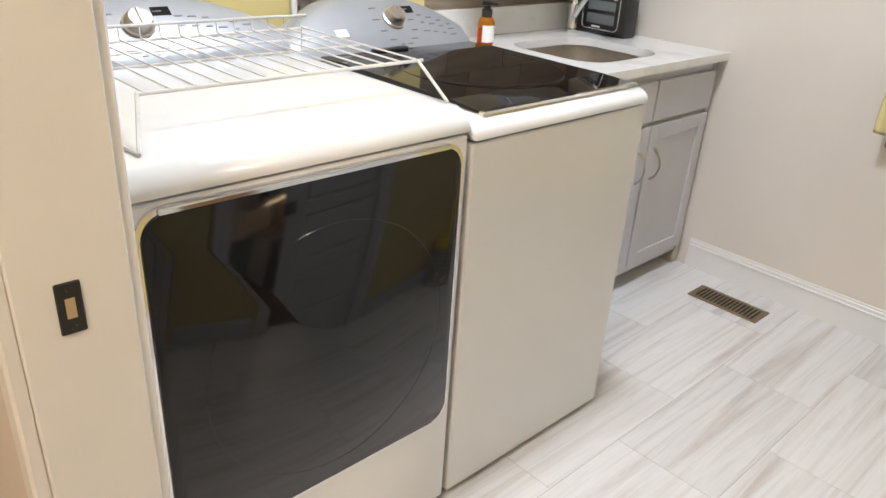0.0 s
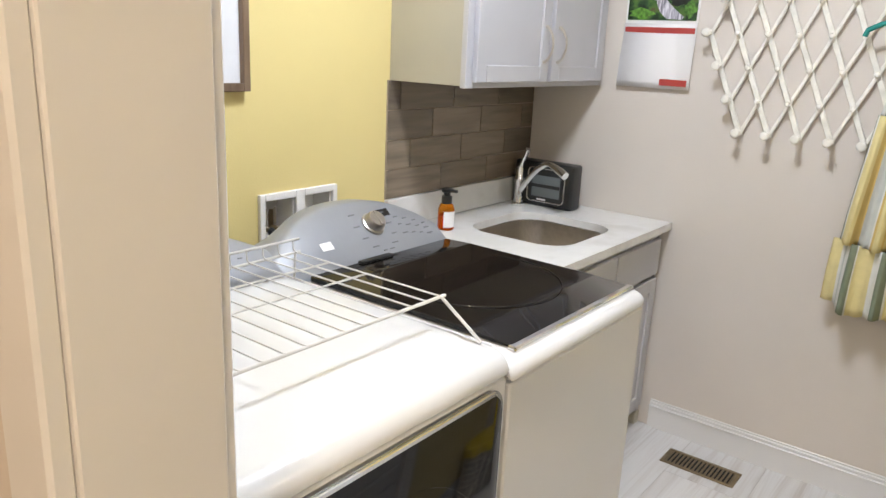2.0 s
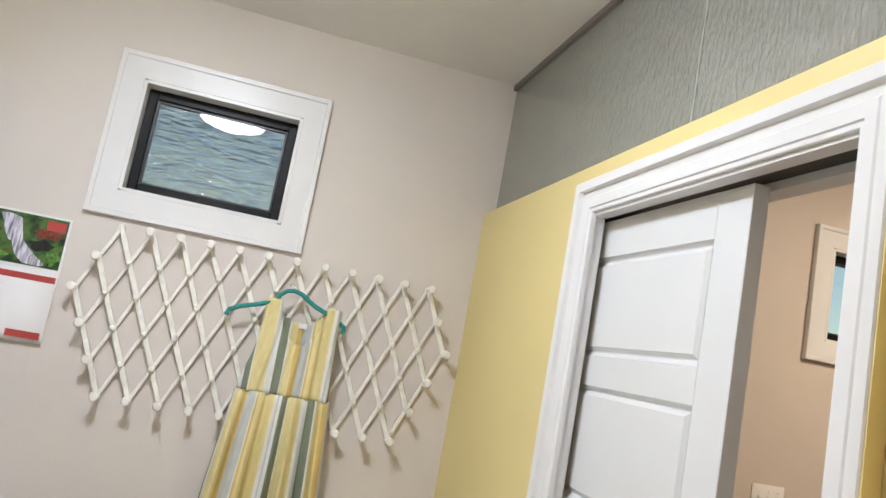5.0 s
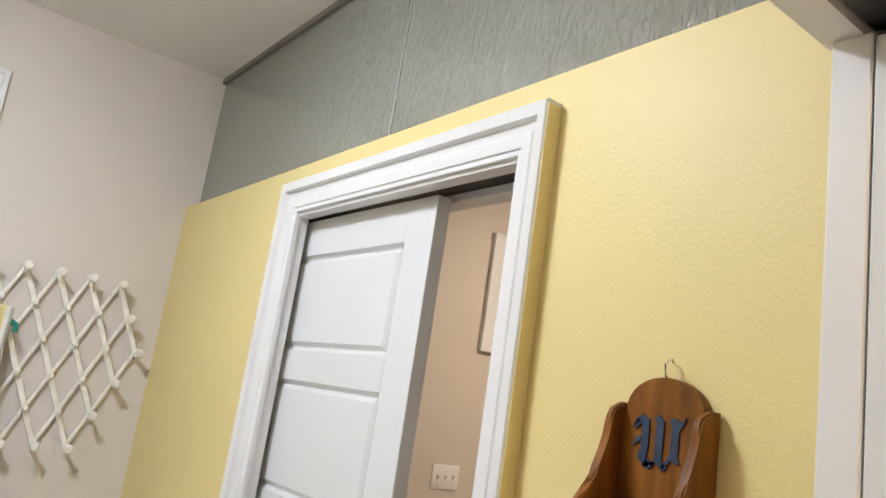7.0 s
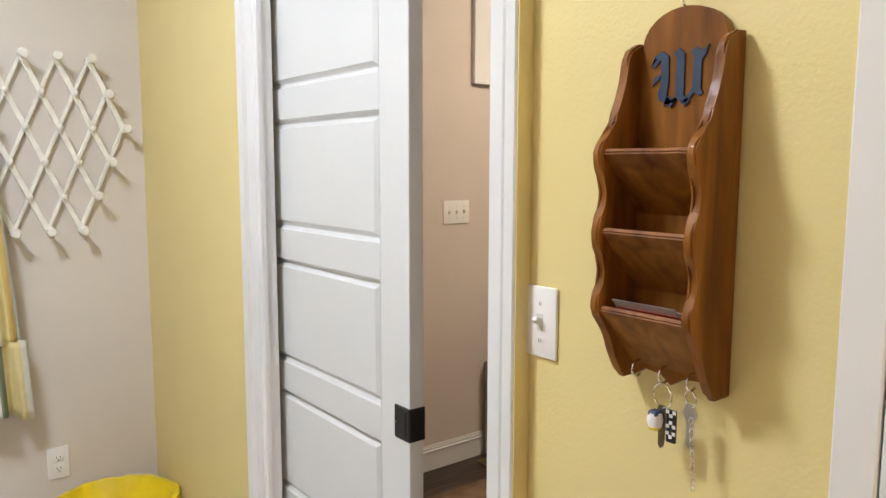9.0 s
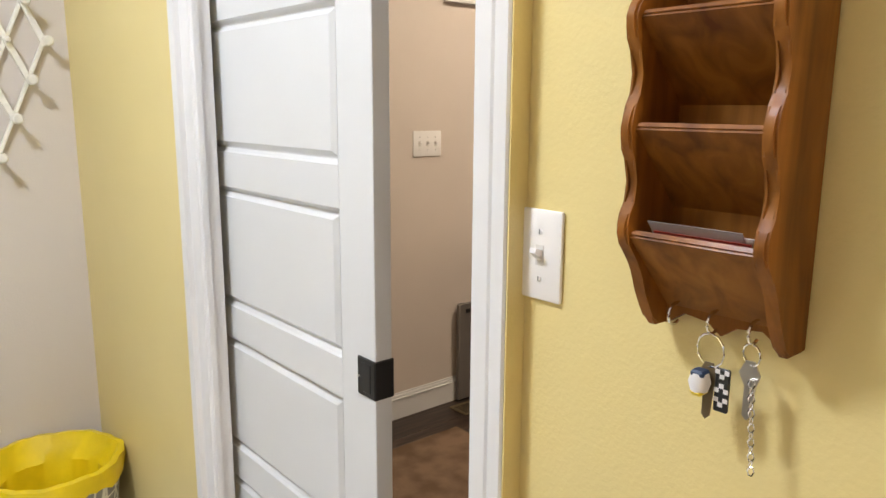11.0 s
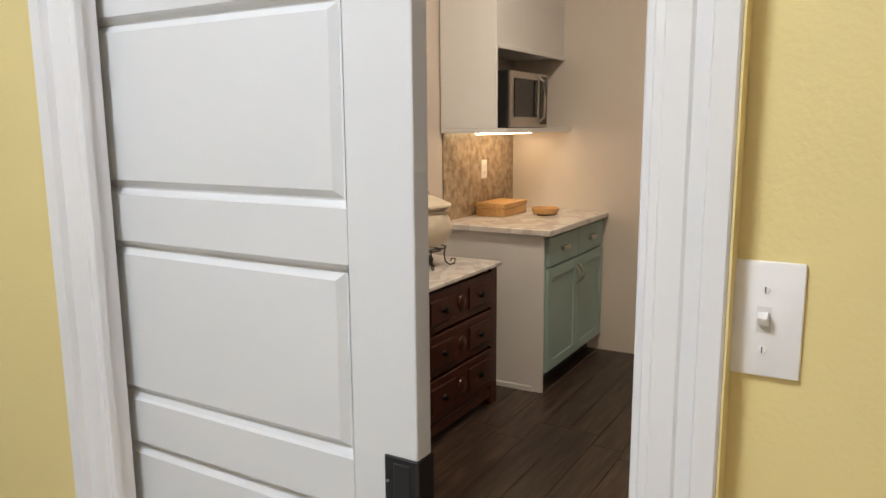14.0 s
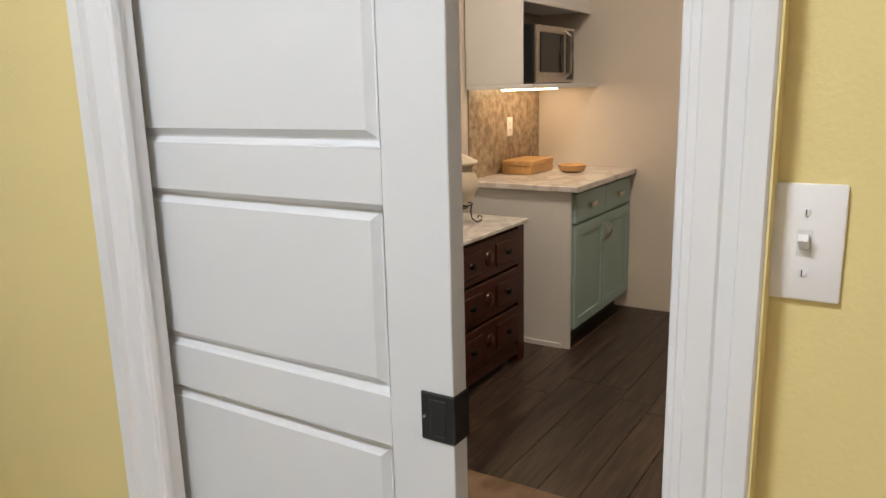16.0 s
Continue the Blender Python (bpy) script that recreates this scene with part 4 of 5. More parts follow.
part("picture", boxes((W + 0.001, W + 0.012, PY0 + 0.022, PY1 - 0.022, PZ0 + 0.022, PZ1 - 0.022)), mat("pale_print", (0.72, 0.73, 0.76), 0.4, var=0.06, scale=8), pic, "pale grey-white picture")


def calendar(x0, x1, z0, z1):
    t = thing("calendar", ((x0 + x1) / 2, N, z0), "open wall calendar with a waterfall photo above the month sheet", "calendar")
    y = N - 0.003
    zm = z0 + (z1 - z0) * 0.555
    part("page", boxes((x0, x1, y - 0.003, y, zm, z1), bevel=0.0008), PAPER, t)
    bm = bmesh.new()
    n = 10
    rows = []
    for k in range(n + 1):
        u = k / n
        rows.append([bm.verts.new((x, y - 0.006 - 0.012 * math.sin(math.pi * u) * u - (0.012 * u * u if x < x0 + 0.1 else 0.006 * u * u), zm - (zm - z0) * u)) for x in (x0 - 0.004 * u, (x0 + x1) / 2, x1)])
    for a, b in zip(rows, rows[1:]):
        for k in range(2):
            bm.faces.new((a[k], a[k + 1], b[k + 1], b[k]))
    sheet = part("month_sheet", bm, PAPER, t, "blank white month sheet curling at its foot")
    so = sheet.modifiers.new("thickness", "SOLIDIFY")
    so.thickness = 0.0015
    h = z1 - zm
    photo = ramp_mat("forest_photo", [(0.32, (0.004, 0.012, 0.004)), (0.45, (0.025, 0.07, 0.02)), (0.58, (0.08, 0.16, 0.03)), (0.7, (0.10, 0.05, 0.03))], 0.35, 26, (1, 1, 1), shift=False)
    part("photo", boxes((x0 + 0.008, x1 - 0.008, y - 0.0045, y - 0.003, zm + 0.012, z1 - 0.008)), photo, t, "green forest photo")
    bm = bmesh.new()
    X = lambda u: x0 + 0.008 + (x1 - x0 - 0.016) * u
    Z = lambda u: zm + 0.012 + (h - 0.02) * u
    def fall(pts, lift):
        prism(bm, [(X(u), Z(w)) for u, w in pts], "y", y - 0.0046 - lift, y - 0.0045)
    fall([(0.22, 0.93), (0.30, 0.96), (0.40, 0.93), (0.46, 0.90), (0.49, 0.70), (0.53, 0.46), (0.44, 0.38), (0.36, 0.44), (0.30, 0.60), (0.26, 0.78)], 0.0003)
    fall([(0.40, 0.46), (0.53, 0.47), (0.60, 0.36), (0.70, 0.22), (0.82, 0.08), (0.80, 0.02), (0.58, 0.03), (0.48, 0.16), (0.43, 0.30)], 0.0006)
    foam = ramp_mat("waterfall_print", [(0.32, (0.16, 0.15, 0.19)), (0.46, (0.42, 0.40, 0.47)), (0.62, (0.74, 0.72, 0.78))], 0.4, 14, (9, 1, 1.1), shift=False, distort=0.5)
    part("waterfall", bm, foam, t, "pale waterfall in the photo")
    for name, (cu, cw, ru, rw), rgb in (("red_tree_print", (0.80, 0.66, 0.16, 0.10), (0.16, 0.03, 0.015)), ("dark_rock_print", (0.74, 0.42, 0.14, 0.11), (0.008, 0.010, 0.008)), ("dark_rock_print", (0.14, 0.60, 0.10, 0.16), (0.010, 0.012, 0.008)), ("bright_leaf_print", (0.20, 0.14, 0.18, 0.11), (0.10, 0.24, 0.03)), ("bright_leaf_print", (0.90, 0.24, 0.09, 0.16), (0.08, 0.20, 0.03))):
        bm = bmesh.new()
        prism(bm, [(X(cu + ru * (1 + 0.22 * math.sin(5 * a + cu * 9)) * math.cos(a)), Z(cw + rw * (1 + 0.25 * math.sin(4 * a + cw * 7)) * math.sin(a))) for a in [2 * math.pi * k / 22 for k in range(22)]], "y", y - 0.00465, y - 0.0045)
        part(name, bm, mat(name, rgb, 0.4, var=0.6, scale=90), t)
    part("month_badge", boxes((x1 - 0.075, x1 - 0.014, y - 0.0055, y - 0.0045, z1 - 0.052, z1 - 0.018)), REDP, t)
    part("red_band", boxes((x0 + 0.004, x1 - 0.006, y - 0.0085, y - 0.0066, zm - 0.040, zm - 0.014)), REDP, t)
    part("red_band", boxes((x1 - 0.115, x1 - 0.008, y - 0.024, y - 0.022, z0 + 0.012, z0 + 0.036)), REDP, t)


calendar(-1.462, -1.172, 1.418, 1.853)


def peg_rack():
    """Expanding lattice of slats riveted at every crossing, with turned pegs."""
    t = thing("peg_rack", (-0.4, N, 1.28), "expanding whitewashed wooden accordion peg rack on the wall", "peg rack")
    dx, dz, x0, zt = 0.0511, 0.1158, -1.010, 1.862

    def lo(k):
        return -k if k <= 2 else k - 4

    def hi(k):
        return 22 + k if k <= 2 else 26 - k
    nodes = {(j, k) for k in range(6) for j in range(lo(k), hi(k) + 1) if (j + k) % 2 == 0}

    def place(j, k):
        return Vector((x0 + j * dx, 0, zt - k * dz))
    for s, yy in ((1, N - 0.0285), (-1, N - 0.0145)):
        for c in range(-8, 34):
            run = [(j, k) for j, k in sorted(nodes, key=lambda q: q[1]) if j - s * k == c]
            if len(run) < 2:
                continue
            a, b = place(*run[0]), place(*run[-1])
            d = (b - a).normalized()
            ln = (b - a).length
            bm = bmesh.new()
            hw = 0.0088 if s > 0 else 0.0062
            box(bm, -0.011, ln + 0.011, -0.0065, 0.0065, -hw, hw, 0.0018)
            m = Matrix((d, Vector((0, 1, 0)), d.cross(Vector((0, 1, 0))))).transposed().to_4x4()
            m.translation = Vector((a.x, yy, a.z))
            bm.transform(m)
            part("slat", bm, PEGW, t)
    bm = bmesh.new()
    lathe(bm, [(0.0075, 0.012), (0.0075, -0.022), (0.010, -0.030), (0.0165, -0.044), (0.0165, -0.049), (0.012, -0.054), (0.0, -0.056)], (0, 0, 0), 12, "y")
    peg = shared("peg", bm, PEGW)
    bm = bmesh.new()
    lathe(bm, [(0.006, 0.0), (0.0065, -0.008), (0.0095, -0.015), (0.0095, -0.019), (0.006, -0.023), (0.0, -0.024)], (0, 0, 0), 12, "y")
    rivet = shared("rivet", bm, PEGW)
    for j, k in sorted(nodes):
        p = place(j, k)
        if (j, k) == (0, 0):
            continue
        edge = k in (0, 5) or j in (lo(k), hi(k))
        piece("peg" if edge else "rivet", peg if edge else rivet, t, Matrix.Translation((p.x, N - 0.034, p.z)))


peg_rack()


def dress():
    """Sleeveless tiered cotton dress: a gathered tube with neck and arm openings."""
    rows = [(1.718, -0.474, -0.202), (1.66, -0.471, -0.204), (1.60, -0.472, -0.204), (1.53, -0.482, -0.200), (1.46, -0.500, -0.194), (1.385, -0.512, -0.188), (1.389, -0.516, -0.182),
            (1.20, -0.536, -0.166), (1.05, -0.552, -0.154), (0.955, -0.560, -0.148), (0.961, -0.576, -0.134), (0.84, -0.582, -0.128), (0.725, -0.584, -0.122)]
    t = thing("dress", (-0.34, N - 0.06, 0.66), "sleeveless yellow, white and green striped tiered dress on a hanger", "dress")
    nu = 72
    yc = N - 0.085
    tiers = (("bodice", 0, 5, 0.0), ("skirt_tier", 6, 9, 0.33), ("hem_tier", 10, 12, 0.71))
    for name, r0, r1, shift in tiers:
        for side in (-1, 1):
            bm = bmesh.new()
            uv = bm.loops.layers.uv.new("UVMap")
            sub = []
            for k in range(r0, r1):
                for q in range(5):
                    f = q / 5
                    a, b = rows[k], rows[k + 1]
                    sub.append([a[i] + (b[i] - a[i]) * f for i in range(3)])
            sub.append(list(rows[r1]))
            grid = []
            for ri, (z, xa, xb) in enumerate(sub):
                line = []
                down = ri / max(1, len(sub) - 1)
                for i in range(nu + 1):
                    u = i / nu
                    x = xa + (xb - xa) * u
                    amp = (0.0045 if r0 == 0 else 0.006 + 0.019 * down)
                    fold = amp * (math.sin(u * 31 + shift * 9 + 0.6 * math.sin(z * 6)) + 0.6 * math.sin(u * 57 + shift * 21) + 0.5 * math.sin(u * 13 + z * 3))
                    bulge = (0.026 if r0 == 0 else 0.034) * math.sin(math.pi * u) ** 0.5
                    y = yc + side * bulge + (fold if side < 0 else 0.4 * fold)
                    sag = (0.0 if r0 == 0 else 0.55 * down if r0 == 6 else 0.55 + 0.35 * down)
                    zz = z - 0.075 * sag * (u - 0.25) + (0.010 * math.sin(u * 17 + 1) if r0 == 10 and ri == len(sub) - 1 else 0)
                    line.append((bm.verts.new((x, min(y, N - 0.052), zz)), u, z))
                grid.append(line)
            for a, b in zip(grid, grid[1:]):
                for i in range(nu):
                    u = (i + 0.5) / nu
                    z = (a[i][2] + b[i][2]) / 2
                    x = (a[i][0].co.x + a[i + 1][0].co.x) / 2
                    depth = 1.572 if side < 0 else 1.645
                    if r0 == 0 and z > depth and ((x + 0.336) / 0.082) ** 2 + ((z - 1.722) / (1.722 - depth)) ** 2 < 1:
                        continue
                    f = bm.faces.new((a[i][0], a[i + 1][0], b[i + 1][0], b[i][0]))
                    for lp, (uu, zz) in zip(f.loops, ((i, 0), (i + 1, 0), (i + 1, 1), (i, 1))):
                        xx = lp.vert.co.x
                        lp[uv].uv = (((xx + 0.474) / 0.30 if r0 == 0 else (0.36 if r0 == 6 else 0.46) * uu / nu / 0.30) + shift, lp.vert.co.z)
            ob = part(name, bm, STRIPES, t)
            so = ob.modifiers.new("cloth", "SOLIDIFY")
            so.thickness = 0.0015
    part("care_label", boxes((-0.345, -0.315, yc + 0.012, yc + 0.014, 1.63, 1.648)), PAPER, t)
    return t


dress()


def hanger():
    t = thing("coat_hanger", (-0.385, N - 0.085, 1.62), "teal velvet clothes hanger on a rack peg", "coat hanger")
    y = N - 0.085
    bm = bmesh.new()
    pts = [(-0.600, y - 0.002, 1.630), (-0.595, y, 1.650), (-0.56, y, 1.668), (-0.49, y, 1.690), (-0.44, y, 1.712), (-0.43, y, 1.735), (-0.41, y, 1.752), (-0.385, y, 1.757), (-0.355, y, 1.75), (-0.33, y, 1.733), (-0.30, y, 1.715), (-0.235, y, 1.690), (-0.185, y, 1.662), (-0.182, y, 1.638)]
    tube(bm, pts, 0.0085, 10)
    part("shoulder_bar", bm, TEAL, t)
    bm = bmesh.new()
    tube(bm, [(-0.385, y, 1.755), (-0.385, y + 0.006, 1.775), (-0.392, y + 0.02, 1.785), (-0.40, y + 0.03, 1.78), (-0.402, y + 0.032, 1.772)], 0.002, 8)
    part("hook", bm, CHROME, t, "chrome hanger hook")


hanger()


def wall_plate(name, face_axis, cx, cy, cz, w, h, label, kind):
    """Cover plate facing -x or -y with its switches or sockets."""
    t = thing(name, (cx, cy, cz), label, "switch" if "switch" in name else "outlet", "light switches" if "switch" in name else "wall outlets")
    b = bmesh.new()
    box(b, -w / 2, w / 2, -0.006, 0.0, -h / 2, h / 2, 0.0028, 2)
    def put(bm):
        m = Matrix.Translation((cx, cy, cz)) @ (Matrix.Rotation(radians(-90), 4, "Z") if face_axis == "x" else Matrix.Identity(4))
        bm.transform(m)
        return bm
    part("plate", put(b), PLATE, t)
    if kind == "outlet":
        for dz in (-0.0195, 0.0195):
            b = bmesh.new()
            box(b, -0.017, 0.017, -0.0085, -0.005, dz - 0.014, dz + 0.014, 0.003, 2)
            s = part("socket", put(b), PLATE, t)
            b = bmesh.new()
            for dx in (-0.006, 0.006):
                box(b, dx - 0.001, dx + 0.001, -0.0092, -0.0084, dz - 0.003, dz + 0.005)
            box(b, -0.002, 0.002, -0.0092, -0.0084, dz - 0.011, dz - 0.007)
            part("slots", put(b), DARK, s)
        return
    n = kind
    for k in range(n):
        dx = (k - (n - 1) / 2) * 0.046
        b = bmesh.new()
        box(b, dx - 0.0062, dx + 0.0062, -0.0066, -0.0058, -0.0125, 0.0125)
        part("slot", put(b), mat("slot_shadow", (0.66, 0.64, 0.61), 0.5), t)
        b = bmesh.new()
        prism(b, [(-0.006, -0.006), (-0.019, 0.004), (-0.017, 0.010), (-0.006, 0.006)], "x", dx - 0.0045, dx + 0.0045)
        part("toggle", put(b), PLATE, t)
        for dz in (-0.0285, 0.0285):
            b = bmesh.new()
            lathe(b, [(0.0036, 0), (0.0033, -0.0013), (0, -0.0016)], (dx, -0.006, dz), 14, "y")
            s = part("screw", put(b), PLATE, t)
            b = bmesh.new()
            box(b, dx - 0.0005, dx + 0.0005, -0.0079, -0.0074, dz - 0.003, dz + 0.003)
            part("screw_slot", put(b), INK, s)


wall_plate("light_switch", "x", E, 0.8585, 1.2705, 0.0655, 0.1095, "white single toggle switch plate on the yellow wall", 1)
wall_plate("wall_outlet", "y", -0.047, N, 0.462, 0.070, 0.114, "white duplex outlet on the greige wall", "outlet")
wall_plate("light_switch", "y", 1.755, N, 1.278, 0.162, 0.114, "white triple toggle switch plate on the unseen wall added to close the kitchen", 3)


def mail_organizer():
    """Scalloped pine letter rack with three sloping pockets and key hooks."""
    y0, y1 = 0.558, 0.677
    t = thing("mail_organizer", (E, (y0 + y1) / 2, 1.235), "stained pine letter rack with three pockets hung on the yellow wall", "mail organizer")
    xb = E - 0.004
    ym = (y0 + y1) / 2
    out = [(y0, 1.232), (y0 + 0.02, 1.246), (y0 + 0.045, 1.243), (ym, 1.232), (y1 - 0.045, 1.243), (y1 - 0.02, 1.246), (y1, 1.232), (y1, 1.640)]
    out += [(ym + (y1 - ym) * math.cos(radians(a)), 1.640 + 0.055 * math.sin(radians(a)) ** 0.8) for a in range(12, 180, 12)] + [(y0, 1.640)]
    bm = bmesh.new()
    prism(bm, out, "x", xb - 0.014, xb)
    back = part("back_board", bm, PINE, t)
    def side_x(z):
        # depth of the scalloped side boards
        base_d = 0.040 + (0.042 if z < 1.53 else 0.042 * max(0.0, 1 - ((z - 1.53) / 0.10)) ** 1.6)
        wave = 0.009 * math.cos((z - 1.520) / 0.0965 * 2 * math.pi) if 1.30 < z < 1.56 else 0
        if z <= 1.335:
            base_d = 0.028 + 0.054 * max(0.0, (z - 1.232) / 0.10) ** 0.8
            wave = 0.009 * math.cos((z - 1.520) / 0.0965 * 2 * math.pi) * max(0, (z - 1.27) / 0.065)
        if z > 1.64:
            base_d -= 0.024 * ((z - 1.64) / 0.018) ** 2
        return xb - base_d - wave
    zs = [1.232 + (1.658 - 1.232) * k / 44 for k in range(45)]
    for ya in (y0 - 0.012, y1):
        bm = bmesh.new()
        prism(bm, [(xb, 1.232)] + [(side_x(z), z) for z in zs] + [(xb, 1.658)], "y", ya, ya + 0.012)
        bmesh.ops.bevel(bm, geom=[e for e in bm.edges if abs(e.verts[0].co.y - e.verts[1].co.y) < 1e-6 and min(v.co.x for v in e.verts) < xb - 0.02], offset=0.0025, segments=2, affect="EDGES")
        part("side_board", bm, PINE, t)
    for z in (1.524, 1.4275, 1.330):
        bm = bmesh.new()
        prism(bm, [(xb - 0.084, z - 0.002), (xb - 0.080, z + 0.004), (xb - 0.075, z + 0.001), (xb - 0.014, z - 0.066), (xb - 0.014, z - 0.078)], "y", y0, y1)
        bmesh.ops.bevel(bm, geom=[e for e in bm.edges if all(v.co.z > z - 0.01 for v in e.verts)], offset=0.002, segments=2, affect="EDGES")
        part("pocket_front", bm, PINE, t)
    # blackletter W of three broken strokes; raised, its dark navy stands for a shaded cutout
    bm = bmesh.new()
    sc, zc = 0.063, 1.614
    def stroke(pts):
        prism(bm, [(ym + 0.006 - sc * a, zc + sc * b) for a, b in pts], "x", xb - 0.0165, xb - 0.0142)
    stroke([(-0.60, 0.22), (-0.50, 0.42), (-0.34, 0.50), (-0.20, 0.40), (-0.18, -0.10), (-0.22, -0.36), (-0.05, -0.52), (-0.02, -0.44), (-0.12, -0.58), (-0.40, -0.42), (-0.42, -0.30), (-0.36, -0.14), (-0.36, 0.30), (-0.46, 0.34)])
    stroke([(-0.60, 0.22), (-0.50, 0.20), (-0.38, 0.32), (-0.50, 0.40)])
    stroke([(-0.56, -0.16), (-0.38, -0.02), (-0.36, 0.06), (-0.50, 0.02)])
    stroke([(-0.08, 0.44), (0.04, 0.52), (0.16, 0.40), (0.16, -0.36), (0.30, -0.48), (0.20, -0.58), (-0.02, -0.40), (-0.02, 0.36)])
    stroke([(-0.20, -0.36), (0.0, -0.46), (-0.02, -0.40), (-0.14, -0.52), (-0.30, -0.54)])
    stroke([(0.28, 0.42), (0.42, 0.50), (0.54, 0.42), (0.66, 0.52), (0.60, 0.34), (0.52, 0.26), (0.52, -0.28), (0.58, -0.36), (0.50, -0.40), (0.36, -0.34), (0.22, -0.52), (0.14, -0.50), (0.34, -0.24), (0.35, 0.34)])
    part("letter_w", bm, NAVY, t, "navy blue blackletter W, darkened for the shade of a cutout")
    bm = bmesh.new()
    tube(bm, [(xb - 0.002, ym, 1.688), (xb - 0.012, ym + 0.003, 1.698), (xb - 0.016, ym + 0.002, 1.712), (xb - 0.008, ym - 0.002, 1.720), (xb - 0.002, ym, 1.716)], 0.0016, 6)
    part("hanging_loop", bm, CHROME, t)
    for yy in (y1 - 0.017, ym + 0.002, y0 + 0.022):
        bm = bmesh.new()
        c = (xb - 0.014, yy, 1.258)
        tube(bm, [c, (c[0] - 0.012, yy, c[2])] + [(c[0] - 0.012 - 0.0105 * math.sin(a), yy, c[2] - 0.0105 + 0.0105 * math.cos(a)) for a in [radians(20 * k) for k in range(1, 12)]], 0.0016, 8)
        part("key_hook", bm, CHROME, t, "small chrome cup hook")
    return t


mail_organizer()

cards = thing("paper_bundle", (E - 0.06, 0.61, 1.29), "thin bundle of papers with a red cover in the lowest pocket", "papers")
for k, (mm, h) in enumerate(((PAPER, 1.342), (REDP, 1.338), (mat("grey_card", (0.35, 0.34, 0.36), 0.25), 1.347))):
    bm = bmesh.new()
    prism(bm, [(E - 0.030 - 0.004 * k, 1.290), (E - 0.027 - 0.004 * k, 1.290), (E - 0.070 - 0.004 * k, h - 0.004), (E - 0.073 - 0.004 * k, h - 0.004)], "y", 0.562 + 0.006 * k, 0.655 + 0.004 * k)
    part("sheet", bm, mm, cards)


def keys(y, z, charm):
    t = thing("key_ring", (E - 0.03, y, z), "house keys on a split ring hanging from a cup hook" if charm else "flat key with a silver chain hanging from a cup hook", "keys", "keys on the letter rack")
    x = E - 0.031
    bm = bmesh.new()
    r = 0.016 if charm else 0.010
    tube(bm, [(x + 0.004 * math.sin(a), y + r * math.sin(a), z - r + r * math.cos(a)) for a in [radians(30 * k) for k in range(12)]], 0.0011, 6, True)
    part("ring", bm, CHROME, t)
    z2 = z - 2 * r
    bm = bmesh.new()
    prism(bm, [(y + 0.004, z2 + 0.004), (y - 0.004, z2 + 0.004), (y - 0.010, z2 - 0.008), (y - 0.006, z2 - 0.020), (y - 0.004, z2 - 0.048), (y, z2 - 0.052), (y + 0.004, z2 - 0.048), (y + 0.004, z2 - 0.020), (y + 0.010, z2 - 0.008)], "x", x - 0.001, x + 0.001)
    part("key", bm, NICKEL if not charm else BRASSV, t)
    if charm:
        bm = bmesh.new()
        lathe(bm, [(0, -0.012), (0.008, -0.009), (0.0105, 0), (0.008, 0.009), (0, 0.012)], (x - 0.008, y + 0.004, z2 - 0.014), 16)
        part("charm", bm, PAPER, t, "plain white rubber key cap")
        part("charm_band", boxes((x - 0.016, x - 0.001, y - 0.003, y + 0.011, z2 - 0.027, z2 - 0.020), bevel=0.003), BAG, t, "yellow edge of the key cap")
        part("charm_stripe", boxes((x - 0.0155, x - 0.001, y - 0.003, y + 0.011, z2 - 0.009, z2 - 0.002), bevel=0.002), NAVY, t, "blue band of the key cap")
        fob = part("fob", boxes((x - 0.003, x + 0.001, y - 0.022, y - 0.008, z2 - 0.040, z2 + 0.002), bevel=0.001), BLACKP, t, "black and white chequered fob")
        for a in range(3):
            for b in range(9):
                if (a + b) % 2 == 0 and b % 3:
                    ya, za = y - 0.022 + a * 0.0046, z2 - 0.039 + b * 0.0045
                    part("white_square", boxes((x - 0.0036, x - 0.003, ya, ya + 0.0045, za, za + 0.0043)), PAPER, fob)
    else:
        bm = bmesh.new()
        for k in range(13):
            c = (x - 0.003, y - 0.004 - 0.0005 * k, z2 - 0.016 - 0.0068 * k)
            tube(bm, [(c[0] + (0.0032 * math.cos(a) if k % 2 else 0), c[1] + (0 if k % 2 else 0.0032 * math.cos(a)), c[2] + 0.0046 * math.sin(a)) for a in [radians(60 * q) for q in range(6)]], 0.0009, 5, True)
        part("chain", bm, CHROME, t, "silver link chain")


keys(0.6195, 1.237, True)
keys(0.580, 1.237, False)


# ---- floor register and bin ----
def register(x0, x1, y0, y1, name_label):
    t = thing("floor_register", ((x0 + x1) / 2, (y0 + y1) / 2, 0), name_label, "floor vent", "floor registers")
    z = 0.0045
    part("frame", boxes((x0, x1, y0, y0 + 0.016, z, z + 0.005), (x0, x1, y1 - 0.016, y1, z, z + 0.005), (x0, x0 + 0.016, y0 + 0.016, y1 - 0.016, z, z + 0.005), (x1 - 0.016, x1, y0 + 0.016, y1 - 0.016, z, z + 0.005), bevel=0.0015), BRASSV, t)
    part("well", boxes((x0 + 0.01, x1 - 0.01, y0 + 0.01, y1 - 0.01, z - 0.001, z + 0.0008)), DARK, t)
    n = 17
    for k in range(n):
        x = x0 + 0.02 + (x1 - x0 - 0.04) * k / (n - 1)
        part("slat", boxes((x - 0.0036, x + 0.0036, y0 + 0.016, y1 - 0.016, z + 0.001, z + 0.0045)), BRASSV, t)


register(-1.006, -0.722, 2.628, 2.748, "antique brass slotted floor register set in the tile")


